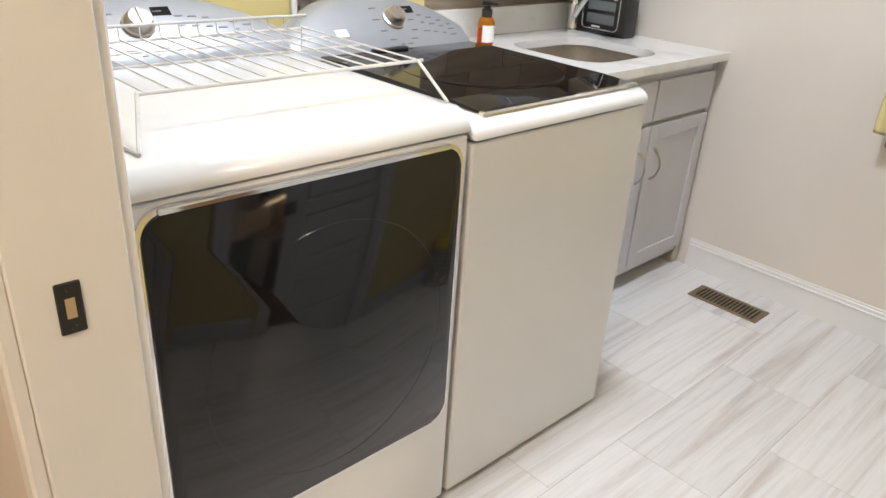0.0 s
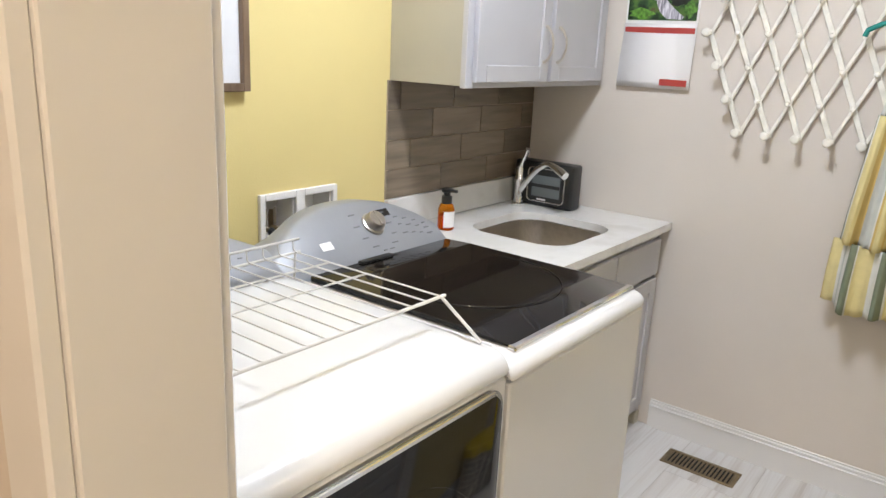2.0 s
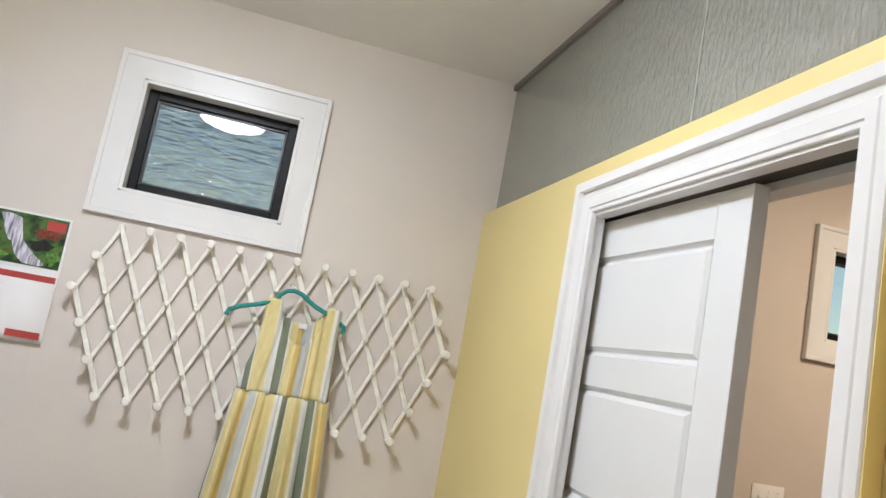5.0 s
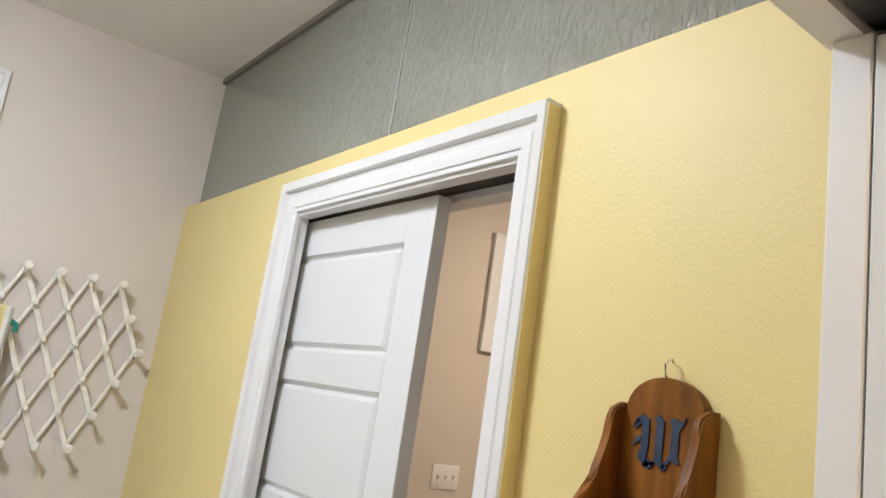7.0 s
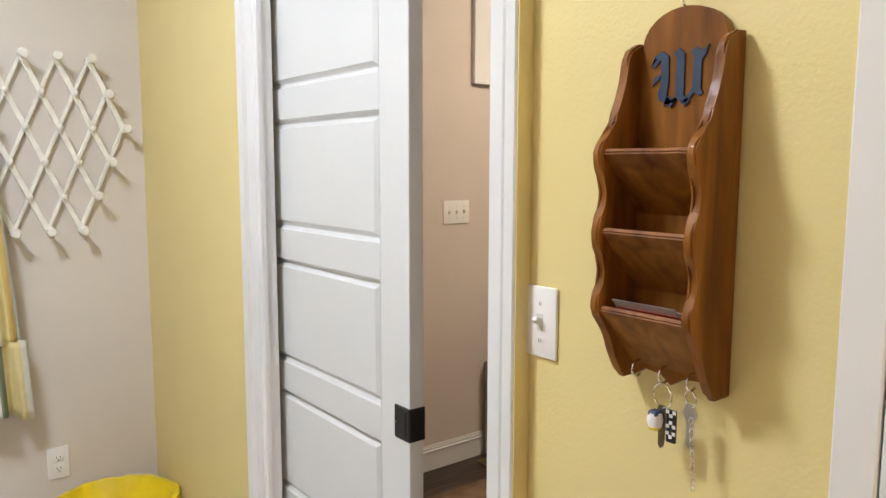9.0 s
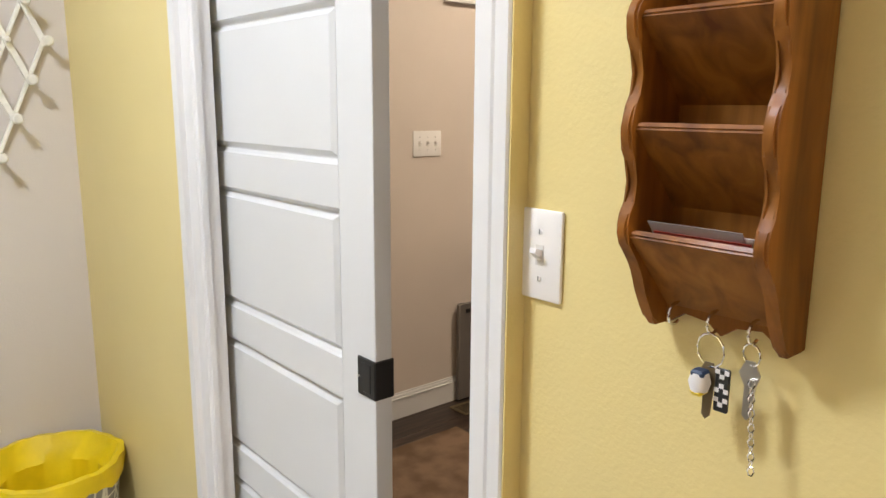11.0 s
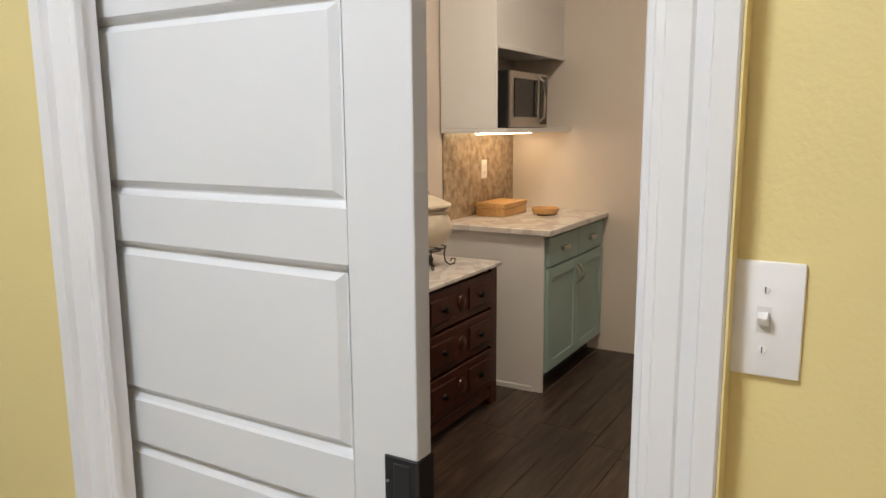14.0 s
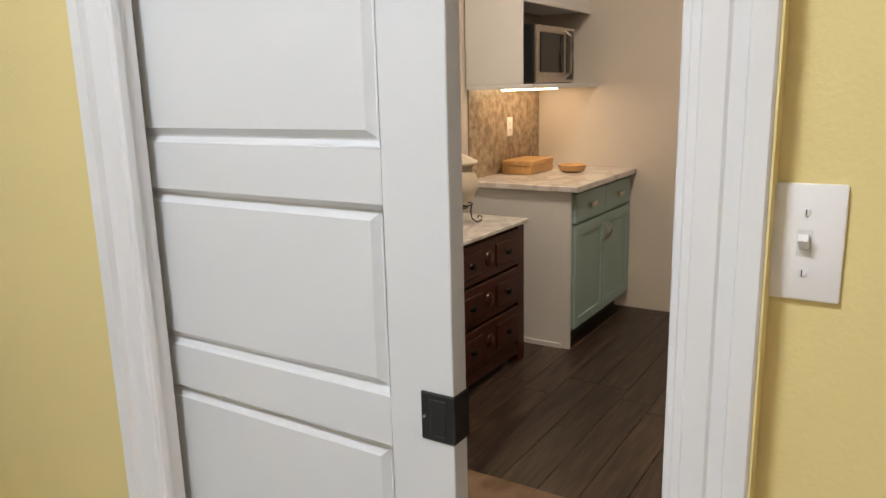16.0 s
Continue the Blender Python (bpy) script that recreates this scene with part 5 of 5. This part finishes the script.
def lattice_print():
    """Grey ground with thin pale lines round hexagon-like cells."""
    m = mat("grey_white_lattice_print", (0.25, 0.25, 0.25), 0.45)
    n, l = m.node_tree.nodes, m.node_tree.links
    tc = n.new("ShaderNodeTexCoord")
    v = n.new("ShaderNodeTexVoronoi")
    v.feature = "DISTANCE_TO_EDGE"
    v.inputs["Scale"].default_value, v.inputs["Randomness"].default_value = 24, 0.25
    l.new(tc.outputs["Object"], v.inputs["Vector"])
    r = n.new("ShaderNodeValToRGB")
    r.color_ramp.elements[0].position, r.color_ramp.elements[0].color = 0.06, (0.72, 0.70, 0.62, 1)
    r.color_ramp.elements[1].position, r.color_ramp.elements[1].color = 0.09, (0.23, 0.23, 0.235, 1)
    l.new(v.outputs["Distance"], r.inputs[0])
    l.new(r.outputs[0], n["Principled BSDF"].inputs["Base Color"])
    return m


def bin_():
    cx, cy, r, h = 0.076, 2.64, 0.196, 0.36
    t = thing("waste_basket", (cx, cy, 0.005), "round waste basket lined with a yellow plastic bag", "waste basket")
    bm = bmesh.new()
    lathe(bm, [(r * 0.82, 0.005), (r * 0.84, 0.01), (r, h), (r - 0.006, h), (r * 0.80, 0.02), (0, 0.02)], (cx, cy, 0.004), 40)
    pm = lattice_print()
    part("basket", bm, pm, t, "grey and white patterned basket")
    bm = bmesh.new()
    rng = random.Random(3)
    prof = [(r + 0.008, h - 0.05), (r + 0.014, h - 0.02), (r + 0.012, h + 0.012), (r - 0.006, h + 0.014), (r - 0.022, h - 0.02), (r - 0.05, h - 0.06), (r - 0.05, 0.10), (0, 0.08)]
    sides = 64
    rings = []
    for rr, hh in prof:
        ring = []
        for k in range(sides):
            a = 2 * math.pi * k / sides
            w = 0.004 * math.sin(7 * a + hh * 40) + 0.003 * math.sin(17 * a + hh * 90)
            ring.append(bm.verts.new((cx + (rr + w * (rr > 0.02)) * math.cos(a), cy + (rr + w * (rr > 0.02)) * math.sin(a), 0.004 + hh + (0.006 * math.sin(9 * a) + 0.004 * math.sin(23 * a) if hh < h - 0.04 and rr > r else 0))))
        rings.append(ring)
    for a, b in zip(rings, rings[1:]):
        for k in range(sides):
            bm.faces.new((a[k], a[(k + 1) % sides], b[(k + 1) % sides], b[k]))
    bmesh.ops.remove_doubles(bm, verts=bm.verts, dist=1e-6)
    part("bag", bm, BAG, t, "bright yellow crinkled bag folded over the rim")


bin_()

# ---- kitchen beyond the pocket door ----
def dresser():
    x0, x1, y0, y1, z1 = 2.12, 2.90, 2.42, N - 0.02, 0.735
    t = thing("dresser", ((x0 + x1) / 2, 2.65, 0), "antique dark cherry three-drawer dresser with a marble top", "dresser")
    part("carcass", boxes((x0 + 0.012, x1 - 0.012, y0 + 0.02, y1, 0.09, z1), bevel=0.003), CHERRY, t)
    part("plinth", boxes((x0, x0 + 0.07, y0, y0 + 0.06, 0.0, z1), (x1 - 0.07, x1, y0, y0 + 0.06, 0.0, z1), (x0 + 0.07, x1 - 0.07, y0 + 0.004, y0 + 0.05, 0.045, 0.10), (x0, x0 + 0.05, y1 - 0.05, y1, 0, 0.1), bevel=0.004), CHERRY, t)
    part("side_frame", boxes((x0 + 0.002, x0 + 0.012, y0 + 0.06, y0 + 0.11, 0.10, z1), (x0 + 0.002, x0 + 0.012, y1 - 0.05, y1, 0.10, z1), (x0 + 0.002, x0 + 0.012, y0 + 0.11, y1 - 0.05, z1 - 0.06, z1), (x0 + 0.002, x0 + 0.012, y0 + 0.11, y1 - 0.05, 0.10, 0.24), bevel=0.002), CHERRY, t)
    for a, b in ((0.115, 0.315), (0.33, 0.52), (0.535, 0.72)):
        d = part("drawer", boxes((x0 + 0.075, x1 - 0.075, y0 - 0.006, y0 + 0.02, a, b), bevel=0.004), CHERRY, t)
        m = (x0 + x1) / 2
        for xa, xb in ((x0 + 0.10, m - 0.065), (m + 0.065, x1 - 0.10)):
            part("raised_panel", boxes((xa, xb, y0 - 0.014, y0 - 0.005, a + 0.035, b - 0.035), bevel=0.006), CHERRY, d)
            bm = bmesh.new()
            lathe(bm, [(0.016, 0), (0.012, -0.008), (0.015, -0.018), (0, -0.022)], ((xa + xb) / 2, y0 - 0.014, (a + b) / 2), 12, "y")
            part("knob", bm, BRONZE, d)
        bm = bmesh.new()
        lathe(bm, [(0.038, 0), (0.034, -0.008), (0.015, -0.012), (0, -0.016)], (m, y0 - 0.006, (a + b) / 2), 20, "y")
        part("rosette", bm, CHERRY, d)
    top = tagged(part("marble_top", boxes((x0 - 0.015, x1 + 0.015, y0 - 0.02, N - 0.003, z1 + 0.001, z1 + 0.022), bevel=0.004), MARBLE), "white and grey veined marble dresser top", "marble top")
    bm = bmesh.new()
    prism(bm, [(x0 + 0.01, z1 + 0.0225), (x1 - 0.01, z1 + 0.0225), (x1 - 0.01, z1 + 0.19), (x1 - 0.05, z1 + 0.22), (x0 + 0.05, z1 + 0.22), (x0 + 0.01, z1 + 0.19)], "y", N - 0.025, N - 0.004)
    part("splash_board", bm, MARBLE, top)
    bm = bmesh.new()
    prism(bm, [(x0 + 0.08, N - 0.025), (x0 + 0.23, N - 0.025), (x0 + 0.22, N - 0.09), (x0 + 0.155, N - 0.13), (x0 + 0.09, N - 0.09)], "z", z1 + 0.125, z1 + 0.14)
    part("corner_shelf", bm, MARBLE, top)
    for xa in (x0 + 0.10, x0 + 0.195):
        part("shelf_bracket", boxes((xa, xa + 0.015, N - 0.09, N - 0.025, z1 + 0.023, z1 + 0.125), bevel=0.004), MARBLE, top)
    z = z1 + 0.1405
    c = thing("oval_case", (x0 + 0.155, N - 0.075, z), "small dark oval case with a red strap on the marble shelf", "case")
    bm = bmesh.new()
    box(bm, x0 + 0.09, x0 + 0.22, N - 0.11, N - 0.04, z, z + 0.03, 0.012, 3)
    part("case", bm, BLACKP, c)
    bm = bmesh.new()
    box(bm, x0 + 0.10, x0 + 0.20, N - 0.10, N - 0.05, z + 0.0305, z + 0.046, 0.006, 2)
    part("strap", bm, REDP, c, "dark red strap")
    return z1 + 0.0225


ztop = dresser()


def crock(cx, cy, z):
    st = thing("pot_stand", (cx, cy, z), "scrolled black wire stand on the marble top", "stand")
    for h, r in ((0.10, 0.095), (0.085, 0.07)):
        bm = bmesh.new()
        tube(bm, [(cx + r * math.cos(a), cy + r * math.sin(a), z + h) for a in [2 * math.pi * k / 24 for k in range(24)]], 0.004, 6, True)
        part("ring", bm, BLACKM, st)
    for q in range(4):
        a = math.pi / 4 + q * math.pi / 2
        d = Vector((math.cos(a), math.sin(a), 0))
        bm = bmesh.new()
        tube(bm, [Vector((cx, cy, z)) + d * r + Vector((0, 0, h)) for r, h in ((0.095, 0.10), (0.088, 0.06), (0.095, 0.022), (0.118, 0.005), (0.142, 0.012), (0.146, 0.032), (0.128, 0.036), (0.122, 0.024))], 0.004, 6)
        part("leg", bm, BLACKM, st)
    bm = bmesh.new()
    lathe(bm, [(0.03, 0.004), (0.034, 0.04), (0.02, 0.05), (0, 0.05)], (cx, cy, z + 0.006), 20)
    part("burner_cup", bm, BLACKM, st)
    p = thing("lidded_crock", (cx, cy, z + 0.104), "cream glazed basketweave crock with lid and twisted handles", "crock")
    zb = z + 0.1045
    bm = bmesh.new()
    lathe(bm, [(0.06, 0.0), (0.095, 0.02), (0.122, 0.065), (0.126, 0.10), (0.112, 0.145), (0.098, 0.165), (0.104, 0.175), (0.10, 0.182)], (cx, cy, zb), 40)
    part("pot", bm, CREAM, p)
    bm = bmesh.new()
    lathe(bm, [(0.098, 0.183), (0.124, 0.200), (0.122, 0.208), (0.07, 0.235), (0.025, 0.252), (0, 0.255)], (cx, cy, zb), 40)
    lid = part("lid", bm, CREAM, p)
    bm = bmesh.new()
    tube(bm, [(cx + 0.024 * math.cos(a), cy, zb + 0.252 + 0.03 * math.sin(a)) for a in [math.pi * k / 10 for k in range(11)]], 0.007, 8)
    part("lid_handle", bm, CREAM, lid)
    for s in (-1, 1):
        bm = bmesh.new()
        tube(bm, [(cx + s * (0.116 + 0.03 * math.sin(math.pi * k / 8)), cy - 0.045 + 0.09 * k / 8, zb + 0.125 + 0.012 * math.sin(math.pi * k / 4)) for k in range(9)], 0.009, 8)
        part("handle", bm, CREAM, p)


crock(2.60, 2.66, ztop)


def poster(x0, x1, z0, z1):
    t = thing("poster", ((x0 + x1) / 2, N, z0), "white framed tea chart poster behind glass", "poster")
    y = N - 0.002
    w = 0.03
    for s in ((x0, x0 + w, y - 0.022, y, z0, z1), (x1 - w, x1, y - 0.022, y, z0, z1), (x0 + w, x1 - w, y - 0.022, y, z0, z0 + w), (x0 + w, x1 - w, y - 0.022, y, z1 - w, z1)):
        part("frame", boxes(s, bevel=0.003), TRIM, t)
    part("mat_board", boxes((x0 + w, x1 - w, y - 0.008, y, z0 + w, z1 - w)), TANP, t)
    a, b, c, d = x0 + w + 0.025, x1 - w - 0.025, z0 + w + 0.03, z1 - w - 0.03
    sh = part("sheet", boxes((a, b, y - 0.010, y - 0.0081, c, d)), PAPER, t)
    bm = bmesh.new()
    bm2 = bmesh.new()
    bm3 = bmesh.new()
    rng = random.Random(11)
    cols, rows = 4, 9
    for j in range(rows):
        for i in range(cols):
            xa, xb = a + (b - a) * (i + 0.12) / cols, a + (b - a) * (i + 0.88) / cols
            za, zb = d - 0.06 - (d - c - 0.08) * (j + 0.85) / rows, d - 0.06 - (d - c - 0.08) * (j + 0.15) / rows
            kind = rng.random()
            if kind < 0.80:
                for k in range(6):
                    zz = za + (zb - za) * (k + 0.5) / 6
                    box(bm, xa, xa + (xb - xa) * rng.uniform(0.55, 1), y - 0.0112, y - 0.0101, zz - 0.002, zz + 0.002)
            else:
                prism(bm2 if kind < 0.88 else bm3, [((xa + xb) / 2 + 0.028 * math.cos(q), (za + zb) / 2 + 0.026 * math.sin(q)) for q in [2 * math.pi * k / 14 for k in range(14)]], "y", y - 0.0112, y - 0.0101)
    heart = [(0.064 * math.sin(q) ** 3, 0.064 * (0.81 * math.cos(q) - 0.31 * math.cos(2 * q) - 0.125 * math.cos(3 * q) - 0.06 * math.cos(4 * q))) for q in [2 * math.pi * k / 40 for k in range(40)]]
    hb = bmesh.new()
    prism(hb, [(a + 0.075 + p, c + (d - c) * 0.50 + q) for p, q in heart], "y", y - 0.0125, y - 0.0101)
    part("green_heart", hb, GREENP, sh, "green heart shape")
    hb = bmesh.new()
    prism(hb, [(a + 0.135 + 0.036 * math.cos(q), c + (d - c) * 0.34 + 0.044 * math.sin(q)) for q in [2 * math.pi * k / 24 for k in range(24)]], "y", y - 0.0125, y - 0.0101)
    part("fruit_shape", hb, mat("tan_green_print", (0.30, 0.29, 0.17), 0.6), sh, "olive round fruit shape")
    hb = bmesh.new()
    prism(hb, [(a + 0.125 + 0.034 * math.cos(q), c + (d - c) * 0.075 + 0.036 * math.sin(q)) for q in [2 * math.pi * k / 24 for k in range(24)]], "y", y - 0.0125, y - 0.0101)
    tube(hb, [(a + 0.125 + 0.026 * math.cos(q), y - 0.0118, c + (d - c) * 0.125 + 0.026 * math.sin(q)) for q in [math.pi * k / 8 for k in range(9)]], 0.002, 6)
    part("kettle_shape", hb, mat("kettle_print", (0.34, 0.34, 0.32), 0.6), sh, "grey kettle shape")
    for k in range(6):
        part("number_mark", boxes((a + 0.014, a + 0.026, y - 0.0125, y - 0.0101, c + (d - c) * (0.03 + 0.058 * k), c + (d - c) * (0.03 + 0.058 * k) + 0.024)), INK, sh)
    box(bm, a + 0.01, b - 0.13, y - 0.0112, y - 0.0101, d - 0.032, d - 0.024)
    part("print_lines", bm, INK, sh, "unreadable rows of small dark print")
    part("green_marks", bm2, GREENP, sh, "green leaf shapes")
    part("grey_marks", bm3, mat("grey_print", (0.30, 0.30, 0.28), 0.6), sh)
    text = bpy.data.curves.new("title", "FONT")
    text.body, text.size, text.extrude = "WHAT'S YOUR TEA TYPE?", 0.024, 0.0004
    text.materials.append(INK)
    ob = new("title", text)
    ob.parent = sh
    ob.matrix_basis = Matrix.Translation((a + 0.008, y - 0.0112, d - 0.016)) @ Matrix.Rotation(radians(90), 4, "X")
    part("glazing", boxes((x0 + w, x1 - w, y - 0.0165, y - 0.015, z0 + w, z1 - w)), CLEAR, t).visible_shadow = False


poster(2.385, 2.93, 1.045, 1.935)

gp = thing("pet_gate_panel", (2.03, N, 0), "folded grey panel with a notched top leaning on the wall", "panel")
bm = bmesh.new()
prism(bm, [(1.925, 0.012), (2.115, 0.012), (2.115, 0.50), (2.09, 0.505), (2.06, 0.495), (1.98, 0.495), (1.95, 0.505), (1.925, 0.50)], "y", N - 0.048, N - 0.022)
bmesh.ops.bevel(bm, geom=list(bm.edges), offset=0.004, segments=1, affect="EDGES")
part("panel", bm, GREYP, gp)
part("grip", boxes((1.965, 2.075, N - 0.054, N - 0.046, 0.455, 0.475), bevel=0.002), BLACKP, gp)
wall_plate("wall_outlet", "y", 2.085, N, 0.555, 0.070, 0.075, "small white outlet above the grey panel", "outlet")
register(1.84, 2.11, 2.69, 2.81, "brass floor register in the dark wood floor")


def counter_run():
    x0, x1, y0 = 3.12, KE - 0.002, 2.235
    t = thing("kitchen_cabinet", (3.5, 2.55, 0), "pale teal kitchen base cabinet with a white end panel", "cabinet")
    part("end_panel", boxes((x0, x0 + 0.02, y0 + 0.02, N - 0.002, 0.0, 0.87), bevel=0.002), TRIM, t)
    part("body", boxes((x0 + 0.02, x1, y0 + 0.02, N - 0.002, 0.10, 0.87)), TEALCAB, t)
    part("toe_kick", boxes((x0 + 0.02, x1, y0 + 0.09, N - 0.002, 0.0, 0.10)), BLACKP, t)
    part("base_shoe", boxes((x0 - 0.008, x0, y0 + 0.07, N - 0.002, 0.0, 0.03), bevel=0.002), TRIM, t)
    n = 2
    for k in range(n):
        xa, xb = x0 + 0.025 + (x1 - x0 - 0.03) * k / n, x0 + 0.02 + (x1 - x0 - 0.03) * (k + 1) / n
        dr = part("drawer", boxes((xa, xb, y0, y0 + 0.02, 0.70, 0.855), bevel=0.003), TEALCAB, t)
        part("cup_pull", boxes(((xa + xb) / 2 - 0.045, (xa + xb) / 2 + 0.045, y0 - 0.022, y0, 0.765, 0.79), bevel=0.004), NICKEL, dr)
        d = part("door", boxes((xa + 0.002, xb - 0.002, y0 + 0.007, y0 + 0.019, 0.117, 0.683)), TEALCAB, t)
        r = 0.055
        part("frame", boxes((xa, xa + r, y0, y0 + 0.019, 0.115, 0.685), (xb - r, xb, y0, y0 + 0.019, 0.115, 0.685), (xa + r, xb - r, y0, y0 + 0.019, 0.63, 0.685), (xa + r, xb - r, y0, y0 + 0.019, 0.115, 0.17), bevel=0.002), TEALCAB, d)
        bm = bmesh.new()
        hx = xb - 0.03 if k == 0 else xa + 0.03
        tube(bm, [(hx, y0, 0.53)] + [(hx, y0 - 0.03 * math.sin(math.pi * q / 8), 0.53 + 0.11 * q / 8) for q in range(1, 8)] + [(hx, y0, 0.64)], 0.005, 8)
        part("handle", bm, NICKEL, d)
    tagged(part("kitchen_countertop", boxes((x0 - 0.03, x1, y0 - 0.03, N - 0.002, 0.872, 0.905), bevel=0.004), MARBLE), "grey veined stone kitchen countertop", "countertop")
    bs = tagged(part("mosaic_backsplash", boxes((x0 + 0.01, x1, N - 0.008, N - 0.001, 0.906, 1.42)), MOSAIC), "tan stone mosaic backsplash", "backsplash", kind="structure")
    u = thing("kitchen_wall_cabinet", (3.5, 2.7, 1.42), "white unseen wall added to close the kitchen cabinet with an open microwave shelf", "wall cabinet")
    xe = x0 - 0.02
    part("end_panel", boxes((xe, xe + 0.02, 2.53, N - 0.009, 1.43, H - 0.1), bevel=0.002), TRIM, u)
    part("shelf", boxes((xe, x1, 2.47, N - 0.009, 1.405, 1.43), bevel=0.003), TRIM, u)
    part("upper_body", boxes((xe + 0.02, x1, 2.53, N - 0.009, 1.86, H - 0.1)), TRIM, u)
    part("back_panel", boxes((xe + 0.02, x1, N - 0.02, N - 0.009, 1.43, 1.86)), mat("dim_niche", (0.35, 0.31, 0.28), 0.6), u)
    part("bead", boxes((xe + 0.02, x1, 2.52, 2.535, 1.845, 1.87), bevel=0.003), TRIM, u)
    part("under_light", boxes((xe + 0.15, x1 - 0.1, 2.70, 2.73, 1.396, 1.404)), LEDS, u, "lit under-cabinet strip")
    m = thing("microwave", (3.45, 2.68, 1.43), "stainless microwave with a black glass door on the open shelf", "microwave")
    bm = bmesh.new()
    box(bm, 3.20, 3.72, 2.51, N - 0.03, 1.431, 1.74, 0.006)
    part("body", bm, BLACKP, m)
    part("front", boxes((3.20, 3.72, 2.495, 2.509, 1.436, 1.738), bevel=0.004), STEEL, m)
    part("glass", boxes((3.245, 3.56, 2.490, 2.496, 1.49, 1.70), bevel=0.003), BLACKG, m)
    part("control_panel", boxes((3.60, 3.70, 2.491, 2.496, 1.45, 1.725), bevel=0.002), BLACKG, m)
    bm = bmesh.new()
    tube(bm, [(3.58, 2.495, 1.46), (3.58, 2.46, 1.49), (3.58, 2.455, 1.59), (3.58, 2.46, 1.69), (3.58, 2.495, 1.72)], 0.008, 8)
    part("handle", bm, STEEL, m)
    wb = thing("wooden_box", (3.65, 2.74, 0.905), "light wooden lidded box on the kitchen counter", "box")
    part("box", boxes((3.48, 3.80, 2.66, 2.85, 0.9055, 0.955), bevel=0.003), LIGHTW, wb)
    part("lid", boxes((3.476, 3.804, 2.656, 2.854, 0.956, 0.985), bevel=0.004), LIGHTW, wb)
    bk = thing("shallow_bowl", (3.72, 2.50, 0.905), "light wooden shallow bowl on the kitchen counter", "bowl")
    bm = bmesh.new()
    lathe(bm, [(0.05, 0.001), (0.075, 0.012), (0.088, 0.045), (0.082, 0.045), (0.068, 0.018), (0, 0.014)], (3.72, 2.50, 0.905), 30)
    part("bowl", bm, LIGHTW, bk)
    wall_plate("wall_outlet", "y", 3.62, N - 0.008, 1.18, 0.070, 0.114, "white outlet on the tan backsplash", "outlet")


counter_run()

tagged(part("floor_mat", boxes((0.60, 1.72, 1.35, 2.62, 0.004, 0.012), bevel=0.003), MATM), "brown patterned floor mat on the dark wood floor", "floor mat")


# ---- tiles and planks, last ----
def lay_tiles():
    floor = bpy.data.objects["floor"]
    w, ln, g = 0.3015, 0.605, 0.0009
    bm = bmesh.new()
    box(bm, g, w - g, g, ln - g, 0.0002, 0.004, 0.0008)
    whole = shared("tile", bm, FTILE)
    x_ref, y_ref = -0.662, 1.668
    i0, i1 = math.floor((W - x_ref) / w), math.ceil((E + 0.06 - x_ref) / w)
    for i in range(i0, i1):
        off = TILE_STEP * (i % 3) if TILE_STEP < 0.5 else 0.5 * (i % 2)
        j = -8
        while True:
            y = y_ref + (j + off) * ln
            j += 1
            x = x_ref + i * w
            if y > N:
                break
            if y + ln < -2.2 + 0.9:
                continue
            xa, xb, ya, yb = max(x, W), min(x + w, E + 0.05), max(y, -2.2), min(y + ln, N)
            if xb - xa < 0.01 or yb - ya < 0.01:
                continue
            if xb - xa > w - 0.001 and yb - ya > ln - 0.001:
                piece("tile", whole, floor, Matrix.Translation((x, y, 0)))
            else:
                b = bmesh.new()
                box(b, xa - x + g, xb - x - g, ya - y + g, yb - y - g, 0.0002, 0.004, 0.0008)
                piece("tile", shared("tile_cut", b, FTILE), floor, Matrix.Translation((x, y, 0)))


TILE_STEP = 0.5
lay_tiles()


def lay_planks():
    floor = bpy.data.objects["floor_kitchen"]
    w, ln, g = 0.15, 1.2, 0.001
    bm = bmesh.new()
    box(bm, g, ln - g, g, w - g, -0.0025, 0.003, 0.0012)
    me = shared("plank", bm, PLANK)
    rng = random.Random(2)
    y = -1.2
    while y < N - 0.01:
        x = E + 0.07 - rng.uniform(0, 0.5)
        while x < KE:
            xa, xb, yb = max(x, E + 0.07), min(x + ln, KE), min(y + w, N)
            if xb - xa > 0.02:
                if xb - xa > ln - 0.001 and yb - y > w - 0.001:
                    piece("plank", me, floor, Matrix.Translation((x, y, 0)))
                else:
                    b = bmesh.new()
                    box(b, xa - x + g, xb - x - g, g, yb - y - g, -0.0025, 0.003, 0.0012)
                    piece("plank", shared("plank_cut", b, PLANK), floor, Matrix.Translation((x, y, 0)))
            x += ln
        y += w


lay_planks()


def lay_wall_tiles():
    """Running-bond long tiles above the sink backsplash."""
    back = tagged(part("tile_backsplash", boxes((W + 0.0005, W + 0.005, 1.927, N - 0.002, 1.006, 1.418)), BGROUT), "taupe long glass-look tile backsplash above the sink", "backsplash", kind="structure")
    h, ln, g = 0.1035, 0.306, 0.0016
    for r in range(4):
        z = 1.006 + r * h
        y = 1.927 - (0.153 if r % 2 else 0.0) - 0.03 * r
        while y < N:
            ya, yb = max(y, 1.928), min(y + ln, N - 0.003)
            if yb - ya > 0.012:
                b = bmesh.new()
                box(b, 0.0, 0.005, g, yb - ya - g, g, min(h, 1.417 - z) - g, 0.001)
                piece("tile", shared("wall_tile", b, BTILE), back, Matrix.Translation((W + 0.004, ya, z)))
            y += ln


lay_wall_tiles()
